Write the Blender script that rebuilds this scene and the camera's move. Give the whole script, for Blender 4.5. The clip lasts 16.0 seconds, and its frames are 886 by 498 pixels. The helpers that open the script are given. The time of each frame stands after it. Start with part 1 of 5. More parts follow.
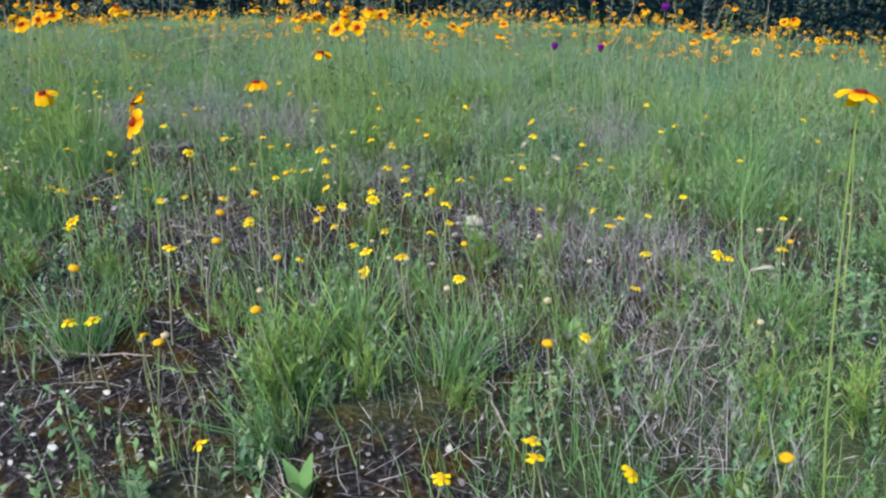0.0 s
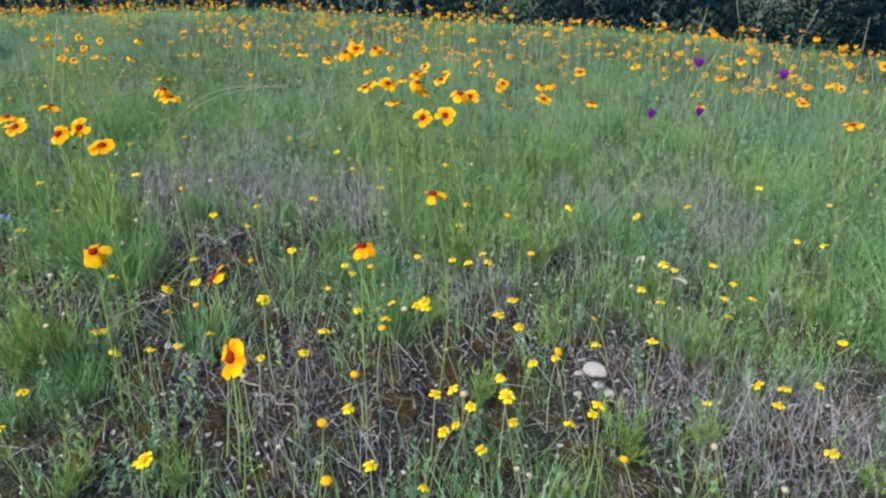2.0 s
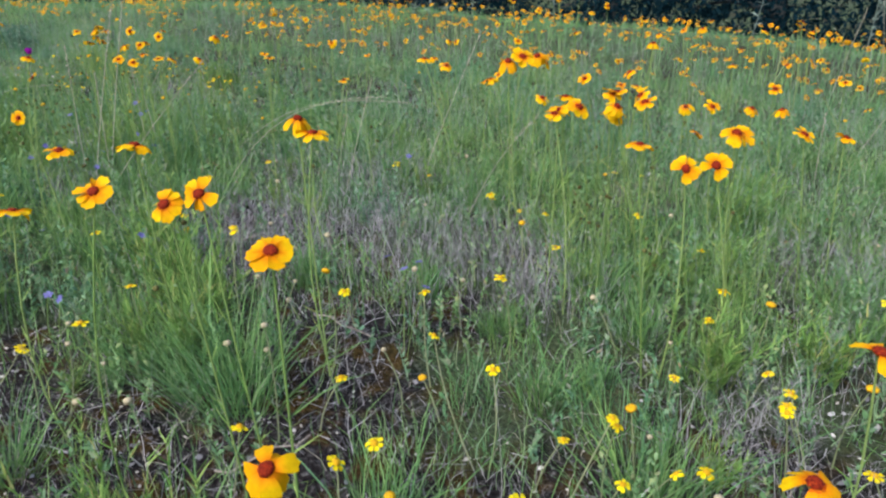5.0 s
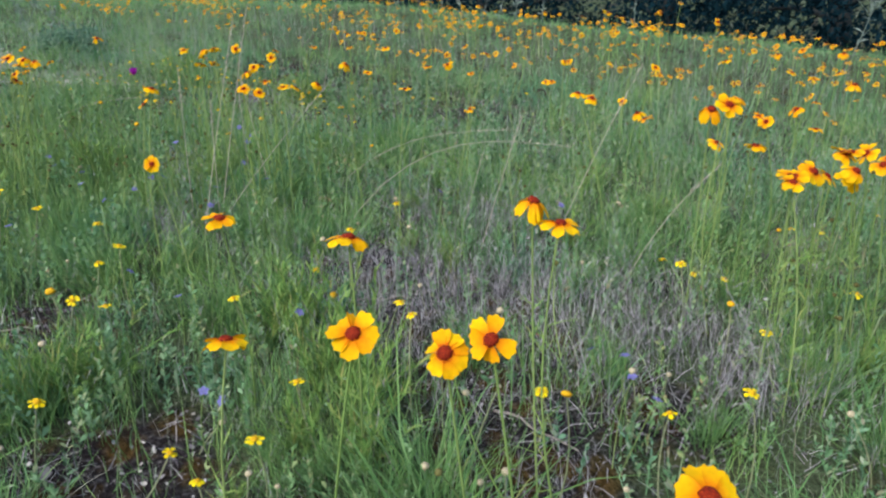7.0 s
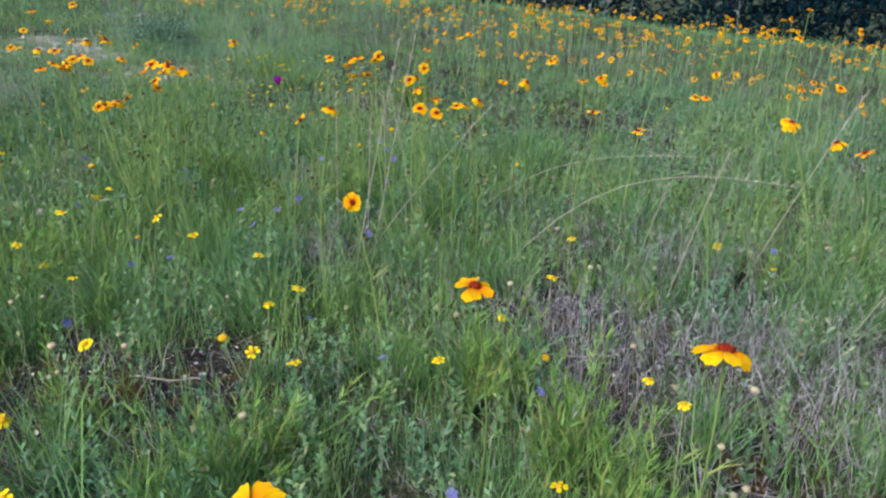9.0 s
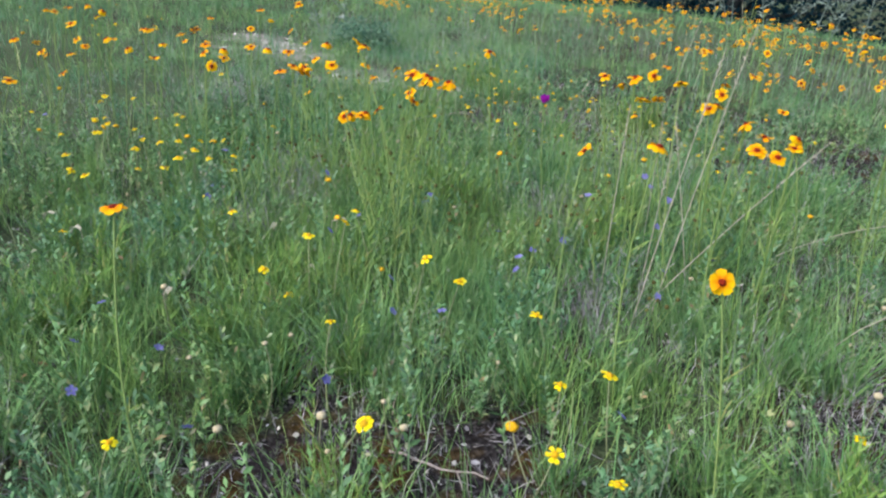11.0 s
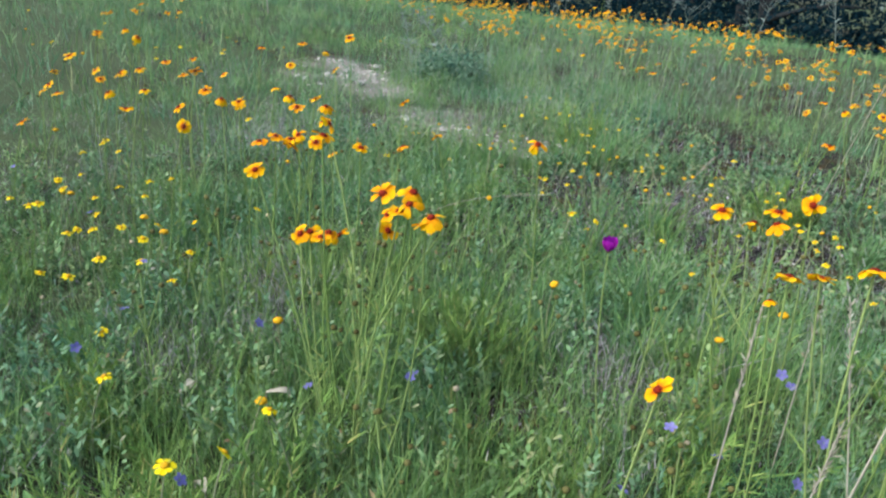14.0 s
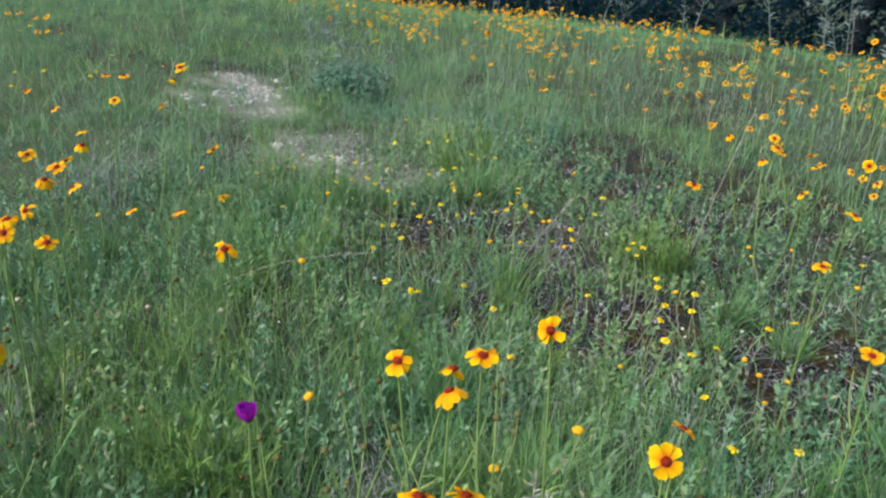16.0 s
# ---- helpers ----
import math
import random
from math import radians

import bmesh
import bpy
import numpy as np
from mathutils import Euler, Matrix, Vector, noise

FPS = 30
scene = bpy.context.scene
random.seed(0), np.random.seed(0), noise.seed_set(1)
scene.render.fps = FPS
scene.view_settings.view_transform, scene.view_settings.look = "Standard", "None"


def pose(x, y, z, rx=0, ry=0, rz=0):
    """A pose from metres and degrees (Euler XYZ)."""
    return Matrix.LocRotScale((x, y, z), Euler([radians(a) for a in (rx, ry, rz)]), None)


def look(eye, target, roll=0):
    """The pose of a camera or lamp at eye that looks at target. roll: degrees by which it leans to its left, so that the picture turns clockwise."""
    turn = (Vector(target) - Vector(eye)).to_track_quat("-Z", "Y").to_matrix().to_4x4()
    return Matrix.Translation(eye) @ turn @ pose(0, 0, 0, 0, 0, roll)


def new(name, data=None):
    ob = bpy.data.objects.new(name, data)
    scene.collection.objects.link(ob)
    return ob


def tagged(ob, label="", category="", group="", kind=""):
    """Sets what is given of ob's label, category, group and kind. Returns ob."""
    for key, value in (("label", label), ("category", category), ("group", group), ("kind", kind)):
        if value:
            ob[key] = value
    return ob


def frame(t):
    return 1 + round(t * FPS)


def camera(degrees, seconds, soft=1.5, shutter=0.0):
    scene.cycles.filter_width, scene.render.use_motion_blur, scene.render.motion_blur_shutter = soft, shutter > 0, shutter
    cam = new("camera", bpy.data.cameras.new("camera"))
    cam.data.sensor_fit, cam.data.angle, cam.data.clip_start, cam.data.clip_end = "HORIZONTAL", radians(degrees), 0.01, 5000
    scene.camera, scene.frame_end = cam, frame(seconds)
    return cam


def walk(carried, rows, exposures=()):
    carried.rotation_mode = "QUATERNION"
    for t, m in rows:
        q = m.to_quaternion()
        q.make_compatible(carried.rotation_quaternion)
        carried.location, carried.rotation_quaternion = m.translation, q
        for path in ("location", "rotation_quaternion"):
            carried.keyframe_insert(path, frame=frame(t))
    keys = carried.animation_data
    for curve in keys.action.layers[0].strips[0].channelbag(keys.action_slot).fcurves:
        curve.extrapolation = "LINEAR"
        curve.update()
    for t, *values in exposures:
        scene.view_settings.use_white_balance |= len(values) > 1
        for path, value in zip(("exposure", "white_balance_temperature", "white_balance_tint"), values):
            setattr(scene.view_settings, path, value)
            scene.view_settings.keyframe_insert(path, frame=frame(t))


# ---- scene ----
cam = camera(66.0, 16.0, soft=2.4)
PATH = [
    (0, (1.004, 0.959, 0.5), (0.216, 2.622, -0.283), -2.4),
    (0.5, (0.911, 1.031, 0.521), (0.13, 2.691, -0.274), -2.2),
    (1, (0.829, 1.089, 0.564), (0.056, 2.743, -0.251), -2.0),
    (1.5, (0.785, 1.125, 0.625), (0.002, 2.763, -0.214), -2.0),
    (2, (0.738, 1.149, 0.674), (-0.043, 2.778, -0.184), -1.7),
    (2.5, (0.652, 1.184, 0.718), (-0.113, 2.809, -0.162), -1.5),
    (3, (0.571, 1.202, 0.746), (-0.175, 2.826, -0.152), -1.1),
    (3.2, (0.532, 1.21, 0.761), (-0.204, 2.834, -0.145), -1.0),
    (5.3, (0.257, 1.408, 0.629), (-0.547, 3.019, -0.241), -0.6),
    (5.5, (0.229, 1.414, 0.64), (-0.579, 3.017, -0.243), -0.6),
    (6, (0.163, 1.439, 0.643), (-0.687, 3.024, -0.232), -0.4),
    (6.5, (0.089, 1.447, 0.648), (-0.77, 3.029, -0.223), -0.1),
    (7, (0.021, 1.455, 0.668), (-0.842, 3.03, -0.212), 0.1),
    (7.5, (-0.054, 1.461, 0.672), (-0.93, 3.028, -0.21), 0.3),
    (8, (-0.113, 1.464, 0.675), (-1.001, 3.02, -0.214), 0.4),
    (8.5, (-0.176, 1.465, 0.674), (-1.091, 3.003, -0.218), 0.7),
    (9, (-0.254, 1.466, 0.677), (-1.201, 2.98, -0.223), 0.9),
    (9.5, (-0.341, 1.47, 0.675), (-1.331, 2.953, -0.232), 1.2),
    (10, (-0.43, 1.472, 0.666), (-1.506, 2.886, -0.251), 0.9),
    (10.2, (-0.451, 1.468, 0.663), (-1.558, 2.86, -0.252), 0.8),
    (12.3, (-0.681, 1.637, 0.638), (-2.134, 2.713, -0.218), 2.2),
    (12.5, (-0.702, 1.668, 0.645), (-2.163, 2.731, -0.212), 2.2),
    (13, (-0.738, 1.74, 0.647), (-2.212, 2.785, -0.211), 1.9),
    (13.5, (-0.772, 1.835, 0.653), (-2.257, 2.863, -0.206), 1.7),
    (14, (-0.79, 1.911, 0.649), (-2.278, 2.934, -0.21), 1.5),
    (14.5, (-0.807, 1.996, 0.654), (-2.293, 3.02, -0.209), 1.2),
    (15, (-0.824, 2.104, 0.681), (-2.305, 3.126, -0.191), 0.6),
    (15.5, (-0.815, 2.18, 0.699), (-2.288, 3.208, -0.181), 0.3),
    (16, (-0.8, 2.246, 0.689), (-2.248, 3.31, -0.189), 0.2),
]
walk(cam, [(t, look(eye, target, roll)) for t, eye, target, roll in PATH], [(0, 1.86), (3, 1.87), (5.5, 1.77), (9, 1.73), (10, 1.82), (12.5, 2.0), (14.5, 1.96), (16, 1.88)])

# brightness of the light, and how much grows
SKY, SUN = 0.11, 1.7
CREST = 3.3
GRASS_NEAR, GRASS_FAR, GRASS_SIDE = 210000, 180000, 40000
DRY_NEAR, HERBS, TWIGS, FAR_FLOWERS, FINE_STEMS, FEATHERY, STANDING = 26000, 22000, 66000, 18500, 26000, 195000, 56000

# ---- world and light ----
world = bpy.data.worlds.new("overcast_sky")
scene.world = world
world.use_nodes = True
wn = world.node_tree.nodes
sky = wn.new("ShaderNodeTexSky")
sky.sky_type = "NISHITA"
sky.sun_disc = False
sky.sun_elevation = radians(50)
sky.sun_rotation = radians(200)
sky.dust_density = 2.0
wn["Background"].inputs["Strength"].default_value = SKY
world.node_tree.links.new(sky.outputs["Color"], wn["Background"].inputs["Color"])
sun_data = bpy.data.lights.new("sun", "SUN")
sun_data.energy, sun_data.angle, sun_data.color = SUN, radians(30), (1.0, 0.96, 0.9)
sun = new("sun", sun_data)
sun.matrix_world = look((0, 0, 0), (-math.sin(radians(200)) * 0.64, -math.cos(radians(200)) * 0.64, -0.77))

# ---- the lie of the land ----
rng = np.random.default_rng(7)
DOWN = np.array([0.12, 0.993])      # the way the hill falls, towards the wood
ALONG = np.array([-0.993, 0.12])    # along the crest
TOP = np.array([-0.5, 2.2])


def soft(v, k):
    return np.logaddexp(0, np.asarray(v) / k) * k


def wobble(x, y, size, seed):
    """Smooth noise between about -1 and 1, with features of that size in metres."""
    r = np.random.default_rng(seed)
    out = 0
    for i in range(6):
        a, p = r.uniform(0, 2 * math.pi, 2)
        f = 2 * math.pi / size * r.uniform(0.6, 1.5)
        out = out + np.sin((x * math.cos(a) + y * math.sin(a)) * f + p)
    return out / 3.2


def downhill(x, y):
    return (x - TOP[0]) * DOWN[0] + (y - TOP[1]) * DOWN[1]


def land(x, y):
    x, y = np.asarray(x, float), np.asarray(y, float)
    s = downhill(x, y)
    z = 0.125 - 0.027 * soft(s, 0.25) - 0.24 * soft(s - CREST, 0.3)
    dip = 0.05 + 0.055 / (1 + np.exp(np.clip((y - 2.6) / 0.22, -40, 40)))
    z = z - dip * (soft(x - 0.1, 0.2) - soft(x - 1.2, 0.2))
    q = (x - TOP[0]) * ALONG[0] + (y - TOP[1]) * ALONG[1]
    brow = 0.075 + 0.04 * np.exp(-((q - 2.5) / 0.8) ** 2) - 0.105 * soft(np.minimum(q, 11) - 3.6, 0.45) - 0.05 / (1 + np.exp(np.clip((q + 0.9) / 0.3, -40, 40)))
    z = z + brow / (1 + np.exp(np.clip((2.3 - s) / 0.35, -40, 40)))
    z = -1.9 + soft(z + 1.9, 0.3)
    near = np.exp(-((x + 0.5) ** 2 + (y - 2.5) ** 2) / 60)
    z = z + (0.012 * wobble(x, y, 0.9, 11) + 0.007 * wobble(x, y, 0.28, 12)) * near
    return z + 0.1 * wobble(x, y, 9, 13) * (1 - near)


def spots(x, y, places):
    """Sum of soft round patches, each given as x, y and radius."""
    out = 0
    for cx, cy, r in places:
        out = out + np.exp(-((x - cx) ** 2 + (y - cy) ** 2) / r ** 2)
    return out


STRIP = ((-3.48, 3.2, 0.16), (-3.28, 3.15, 0.19), (-3.05, 3.1, 0.15), (-3.22, 2.92, 0.09), (-2.86, 3.07, 0.12))
GRAVELLY = ((-2.55, 3.04, 0.12), (-2.36, 3.06, 0.17), (-2.2, 3.04, 0.12), (-2.08, 3.14, 0.1), (-0.24, 2.88, 0.1), (-0.05, 2.87, 0.09), (0.1, 2.76, 0.1))
SOIL_SPOTS = ((0.31, 1.47, 0.12), (0.42, 1.39, 0.11), (0.38, 1.3, 0.13), (0.75, 1.37, 0.07), (-0.14, 1.93, 0.08), (-0.09, 1.76, 0.1), (0.18, 1.75, 0.1), (0.35, 1.87, 0.08), (0.65, 2.04, 0.08),
              (0.23, 1.87, 0.08), (-0.26, 1.65, 0.1), (0.04, 1.7, 0.08), (-0.19, 2.0, 0.08), (-0.61, 1.72, 0.1), (-0.09, 2.17, 0.07), (-1.15, 1.88, 0.06), (-1.01, 1.8, 0.1), (-0.85, 1.88, 0.09),
              (-0.65, 2.28, 0.06), (-1.38, 1.9, 0.06), (-1.0, 2.39, 0.08), (-1.27, 2.35, 0.05), (-1.23, 2.05, 0.06))
THIN_SPOTS = ((-1.9, 3.0, 0.25), (-1.62, 2.98, 0.27), (-1.28, 3.1, 0.28), (-1.92, 3.6, 0.28), (-1.45, 3.55, 0.32), (-1.0, 3.3, 0.25), (-1.68, 3.14, 0.08), (-1.28, 3.1, 0.08), (-1.85, 3.02, 0.07))
GREEN_SPOTS = ((0.58, 1.46, 0.06), (0.3, 2.18, 0.09), (-0.49, 1.97, 0.12), (-0.1, 1.62, 0.05), (-0.34, 1.91, 0.08), (-0.7, 1.81, 0.08), (1.12, 1.62, 0.14), (0.28, 2.7, 0.1),
               (-0.55, 2.07, 0.06), (-1.27, 1.83, 0.08), (-1.4, 2.37, 0.06), (-1.1, 2.44, 0.06), (-1.28, 1.96, 0.06), (-1.43, 1.74, 0.12), (-2.13, 3.34, 0.15), (-1.48, 3.22, 0.1))
GREY_SPOTS = ((0.7, 1.96, 0.1), (0.89, 1.92, 0.13), (0.98, 1.67, 0.12), (1.05, 1.5, 0.12), (-0.31, 2.27, 0.15), (0.65, 2.7, 0.14), (-0.45, 2.23, 0.12), (-0.11, 2.3, 0.12), (0.43, 2.52, 0.12),
              (0.7, 2.52, 0.13), (-0.16, 2.36, 0.1), (0.0, 2.25, 0.1), (-0.42, 2.05, 0.1), (-0.44, 2.6, 0.1), (-0.96, 2.19, 0.1), (-0.55, 2.21, 0.12), (-0.71, 2.55, 0.09), (-1.54, 2.03, 0.08),
              (-1.59, 2.2, 0.09), (-1.22, 2.47, 0.09), (-1.36, 3.5, 0.22), (-1.6, 2.85, 0.1), (-2.46, 2.47, 0.14), (-1.62, 3.1, 0.1), (0.35, 2.1, 0.1))


def thinned(x, y):
    """1 where the turf is short, open and full of small herbs, beside the worn strip."""
    return np.clip(spots(x, y, THIN_SPOTS), 0, 1)


def bare(x, y):
    """1 on the worn stony strip, less where it fades into the turf, 0 away from it."""
    rough = 0.3 * wobble(x, y, 0.45, 21) + 0.45 * wobble(x, y, 0.13, 25)
    core, thin = spots(x, y, STRIP), spots(x, y, GRAVELLY)
    core = np.clip((core - 0.6 + rough * np.clip(core * 2, 0, 1)) * 1.7, 0, 1)
    thin = np.clip((thin - 0.45 + rough * np.clip(thin * 2, 0, 1)) * 1.1, 0, 0.55)
    return np.clip(core + thin, 0, 1)


def poor(x, y):
    """Thin cover with soil and litter between the plants, in spots."""
    n = 0.4 * wobble(x, y, 0.55, 22) + 0.5 * wobble(x, y, 0.2, 23)
    s = downhill(x, y)
    front = 1 / (1 + np.exp(np.clip((s - 0.1) / 0.12, -40, 40))) / (1 + np.exp(np.clip(-(x + 1.0) / 0.12, -40, 40)))
    front = front / (1 + np.exp(np.clip((0.85 - y) / 0.1, -40, 40))) / (1 + np.exp(np.clip((x - 1.75) / 0.15, -40, 40)))
    lush = np.exp(-((x + 1.35) ** 2 + (y - 2.1) ** 2) / 0.45 ** 2)
    flank = np.where(y < 2.75, 0.75 / (1 + np.exp(np.clip((x + 1.9) / 0.12, -40, 40))), 0)
    n = n + 0.1 + 0.55 * front - 0.5 * lush + 1.5 * spots(x, y, SOIL_SPOTS) + 0.45 * spots(x, y, THIN_SPOTS) - 1.2 * spots(x, y, GREEN_SPOTS)
    return np.clip(n, 0, 1) * (1 - flank)


def tangle(x, y):
    """Where dead grey stalks stand thickly instead of grass."""
    n = 0.35 * wobble(x, y, 0.4, 26) + 0.35 * wobble(x, y, 0.14, 27) - 0.3 + 1.25 * spots(x, y, GREY_SPOTS) + 0.22 * np.where(x > 0.25, 1, 0.6) / (1 + np.exp(np.clip((downhill(x, y) - 0.25) / 0.15, -40, 40))) / (1 + np.exp(np.clip(-(x + 0.8) / 0.12, -40, 40))) - 0.6 * spots(x, y, GREEN_SPOTS)
    return np.clip(n, 0, 1) * (1 - 0.4 * thinned(x, y))


# ---- materials ----
def material(name):
    m = bpy.data.materials.new(name)
    m.use_nodes = True
    return m, m.node_tree.nodes, m.node_tree.links, m.node_tree.nodes["Principled BSDF"]


def ramp(nodes, links, fac, stops):
    r = nodes.new("ShaderNodeValToRGB")
    e = r.color_ramp.elements
    while len(e) < len(stops):
        e.new(0.5)
    for el, (p, c) in zip(e, stops):
        el.position, el.color = p, (*c, 1)
    links.new(fac, r.inputs["Fac"])
    return r.outputs["Color"]


def noise_of(nodes, links, scale, detail=4, coord=None):
    n = nodes.new("ShaderNodeTexNoise")
    n.inputs["Scale"].default_value, n.inputs["Detail"].default_value = scale, detail
    if coord is None:
        coord = nodes.new("ShaderNodeTexCoord").outputs["Object"]
    links.new(coord, n.inputs["Vector"])
    return n.outputs["Fac"]


def mixed(nodes, links, a, b, fac, kind="MIX"):
    m = nodes.new("ShaderNodeMix")
    m.data_type, m.blend_type = "RGBA", kind
    for v, i in ((a, 6), (b, 7)):
        if isinstance(v, tuple):
            m.inputs[i].default_value = (*v, 1)
        else:
            links.new(v, m.inputs[i])
    if isinstance(fac, float):
        m.inputs[0].default_value = fac
    else:
        links.new(fac, m.inputs[0])
    return m.outputs[2]


def plant(name, stops, source="island", rough=0.6, through_light=0.35, fleck=60, spec=0.06, patches=0.0):
    """A leaf or petal: colour varied from piece to piece and by fine flecks, letting some light through."""
    m, nodes, links, b = material(name)
    if source == "island":
        fac = nodes.new("ShaderNodeNewGeometry").outputs["Random Per Island"]
    else:
        fac = nodes.new("ShaderNodeObjectInfo").outputs["Random"]
    col = ramp(nodes, links, fac, stops)
    n = noise_of(nodes, links, fleck, 3)
    col = mixed(nodes, links, col, ramp(nodes, links, n, ((0.3, (0.72, 0.72, 0.7)), (0.7, (1, 1, 1)))), 0.8, "MULTIPLY")
    if patches:
        place = noise_of(nodes, links, 4.5, 4)
        col = mixed(nodes, links, col, ramp(nodes, links, place, ((0.34, (0.66, 0.84, 0.98)), (0.5, (1, 1, 1)), (0.64, (1.2, 1.14, 0.86)))), patches, "MULTIPLY")
    links.new(col, b.inputs["Base Color"])
    b.inputs["Roughness"].default_value = rough
    b.inputs["Specular IOR Level"].default_value = spec
    t = nodes.new("ShaderNodeBsdfTranslucent")
    links.new(col, t.inputs["Color"])
    mix = nodes.new("ShaderNodeMixShader")
    mix.inputs[0].default_value = through_light
    links.new(b.outputs[0], mix.inputs[1])
    links.new(t.outputs[0], mix.inputs[2])
    links.new(mix.outputs[0], nodes["Material Output"].inputs["Surface"])
    return m


def soil_material():
    m, nodes, links, b = material("soil_and_moss")
    big = noise_of(nodes, links, 3.0, 6)
    mid = noise_of(nodes, links, 22.0, 6)
    fine = noise_of(nodes, links, 160.0, 5)
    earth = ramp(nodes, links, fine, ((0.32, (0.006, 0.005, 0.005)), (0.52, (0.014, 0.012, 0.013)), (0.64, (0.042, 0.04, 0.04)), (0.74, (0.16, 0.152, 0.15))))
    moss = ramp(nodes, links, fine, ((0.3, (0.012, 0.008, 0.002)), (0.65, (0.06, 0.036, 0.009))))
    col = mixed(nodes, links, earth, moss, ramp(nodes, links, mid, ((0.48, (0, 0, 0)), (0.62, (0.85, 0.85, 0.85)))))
    turf = ramp(nodes, links, fine, ((0.3, (0.02, 0.028, 0.015)), (0.7, (0.062, 0.088, 0.042))))
    at = nodes.new("ShaderNodeAttribute")
    at.attribute_name = "cover"
    sep = nodes.new("ShaderNodeSeparateColor")
    links.new(at.outputs["Color"], sep.inputs[0])
    col = mixed(nodes, links, col, turf, sep.outputs[0])
    lime = ramp(nodes, links, fine, ((0.3, (0.08, 0.066, 0.055)), (0.5, (0.2, 0.178, 0.155)), (0.7, (0.4, 0.37, 0.34))))
    col = mixed(nodes, links, col, lime, sep.outputs[1])
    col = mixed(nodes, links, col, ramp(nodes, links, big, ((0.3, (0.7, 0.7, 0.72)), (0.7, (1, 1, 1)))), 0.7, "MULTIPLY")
    links.new(col, b.inputs["Base Color"])
    b.inputs["Roughness"].default_value = 0.95
    b.inputs["Specular IOR Level"].default_value = 0.05
    bump = nodes.new("ShaderNodeBump")
    bump.inputs["Strength"].default_value, bump.inputs["Distance"].default_value = 0.8, 0.008
    links.new(fine, bump.inputs["Height"])
    links.new(bump.outputs[0], b.inputs["Normal"])
    return m


def rough_material(name, stops, scale, rough=0.9, depth=0.003):
    m, nodes, links, b = material(name)
    n = noise_of(nodes, links, scale, 6)
    shade = ramp(nodes, links, nodes.new("ShaderNodeNewGeometry").outputs["Random Per Island"], ((0, (0.65, 0.65, 0.65)), (1, (1, 1, 1))))
    links.new(mixed(nodes, links, ramp(nodes, links, n, stops), shade, 0.8, "MULTIPLY"), b.inputs["Base Color"])
    b.inputs["Roughness"].default_value = rough
    b.inputs["Specular IOR Level"].default_value = 0.08
    bump = nodes.new("ShaderNodeBump")
    bump.inputs["Strength"].default_value, bump.inputs["Distance"].default_value = 0.6, depth
    links.new(n, bump.inputs["Height"])
    links.new(bump.outputs[0], b.inputs["Normal"])
    return m


SOIL = soil_material()
GRASS = plant("green_grass", ((0, (0.068, 0.158, 0.055)), (0.5, (0.108, 0.218, 0.096)), (0.86, (0.165, 0.27, 0.13)), (1, (0.28, 0.315, 0.21))), through_light=0.18, patches=1.0)
TUFT = plant("bright_grass", ((0, (0.072, 0.16, 0.05)), (0.6, (0.13, 0.245, 0.084)), (1, (0.205, 0.3, 0.125))), through_light=0.2, patches=0.9)
HERB = plant("grey_green_leaves", ((0, (0.055, 0.118, 0.052)), (0.4, (0.102, 0.2, 0.095)), (0.75, (0.156, 0.252, 0.146)), (0.9, (0.19, 0.24, 0.12)), (0.97, (0.22, 0.25, 0.165)), (1, (0.2, 0.13, 0.08))), rough=0.7, through_light=0.18, patches=0.8)
STRAW = plant("dry_straw", ((0, (0.198, 0.1782, 0.132)), (0.5, (0.3036, 0.2838, 0.2244)), (1, (0.4092, 0.396, 0.3432))), rough=0.7, through_light=0.2)
FEATHER = plant("feathery_leaves", ((0, (0.085, 0.18, 0.04)), (0.55, (0.15, 0.26, 0.065)), (0.9, (0.23, 0.32, 0.09)), (1, (0.3, 0.26, 0.1))), through_light=0.25, patches=0.5)
TWIG = plant("grey_twigs", ((0, (0.07, 0.066, 0.074)), (0.5, (0.165, 0.157, 0.172)), (1, (0.37, 0.36, 0.38))), rough=0.85, through_light=0.05)
HAZE = plant("seeding_stems", ((0, (0.12, 0.192, 0.1156)), (0.5, (0.198, 0.24, 0.1904)), (1, (0.3, 0.288, 0.2924))), rough=0.8, through_light=0.3)
STEM = plant("green_stem", ((0, (0.1, 0.17, 0.045)), (1, (0.19, 0.26, 0.09))), "object", through_light=0.1)
PALE_STEM = plant("pale_stem", ((0, (0.13, 0.16, 0.08)), (1, (0.22, 0.24, 0.14))), "object", through_light=0.1)
def petal_flushed(name, stops, flush):
    """A petal whose colour turns to a deeper orange towards its root."""
    m = plant(name, stops, "object", 0.75, 0.3, 220, 0.08)
    nodes, links = m.node_tree.nodes, m.node_tree.links
    at = nodes.new("ShaderNodeAttribute")
    at.attribute_name = "along"
    b, t = nodes["Principled BSDF"], nodes["Translucent BSDF"]
    col = b.inputs["Base Color"].links[0].from_socket
    tint = ramp(nodes, links, at.outputs["Fac"], ((0.1, (1, 1, 1)), (0.62, (0, 0, 0))))
    col = mixed(nodes, links, col, flush, tint)
    links.new(col, b.inputs["Base Color"])
    links.new(col, t.inputs["Color"])
    return m


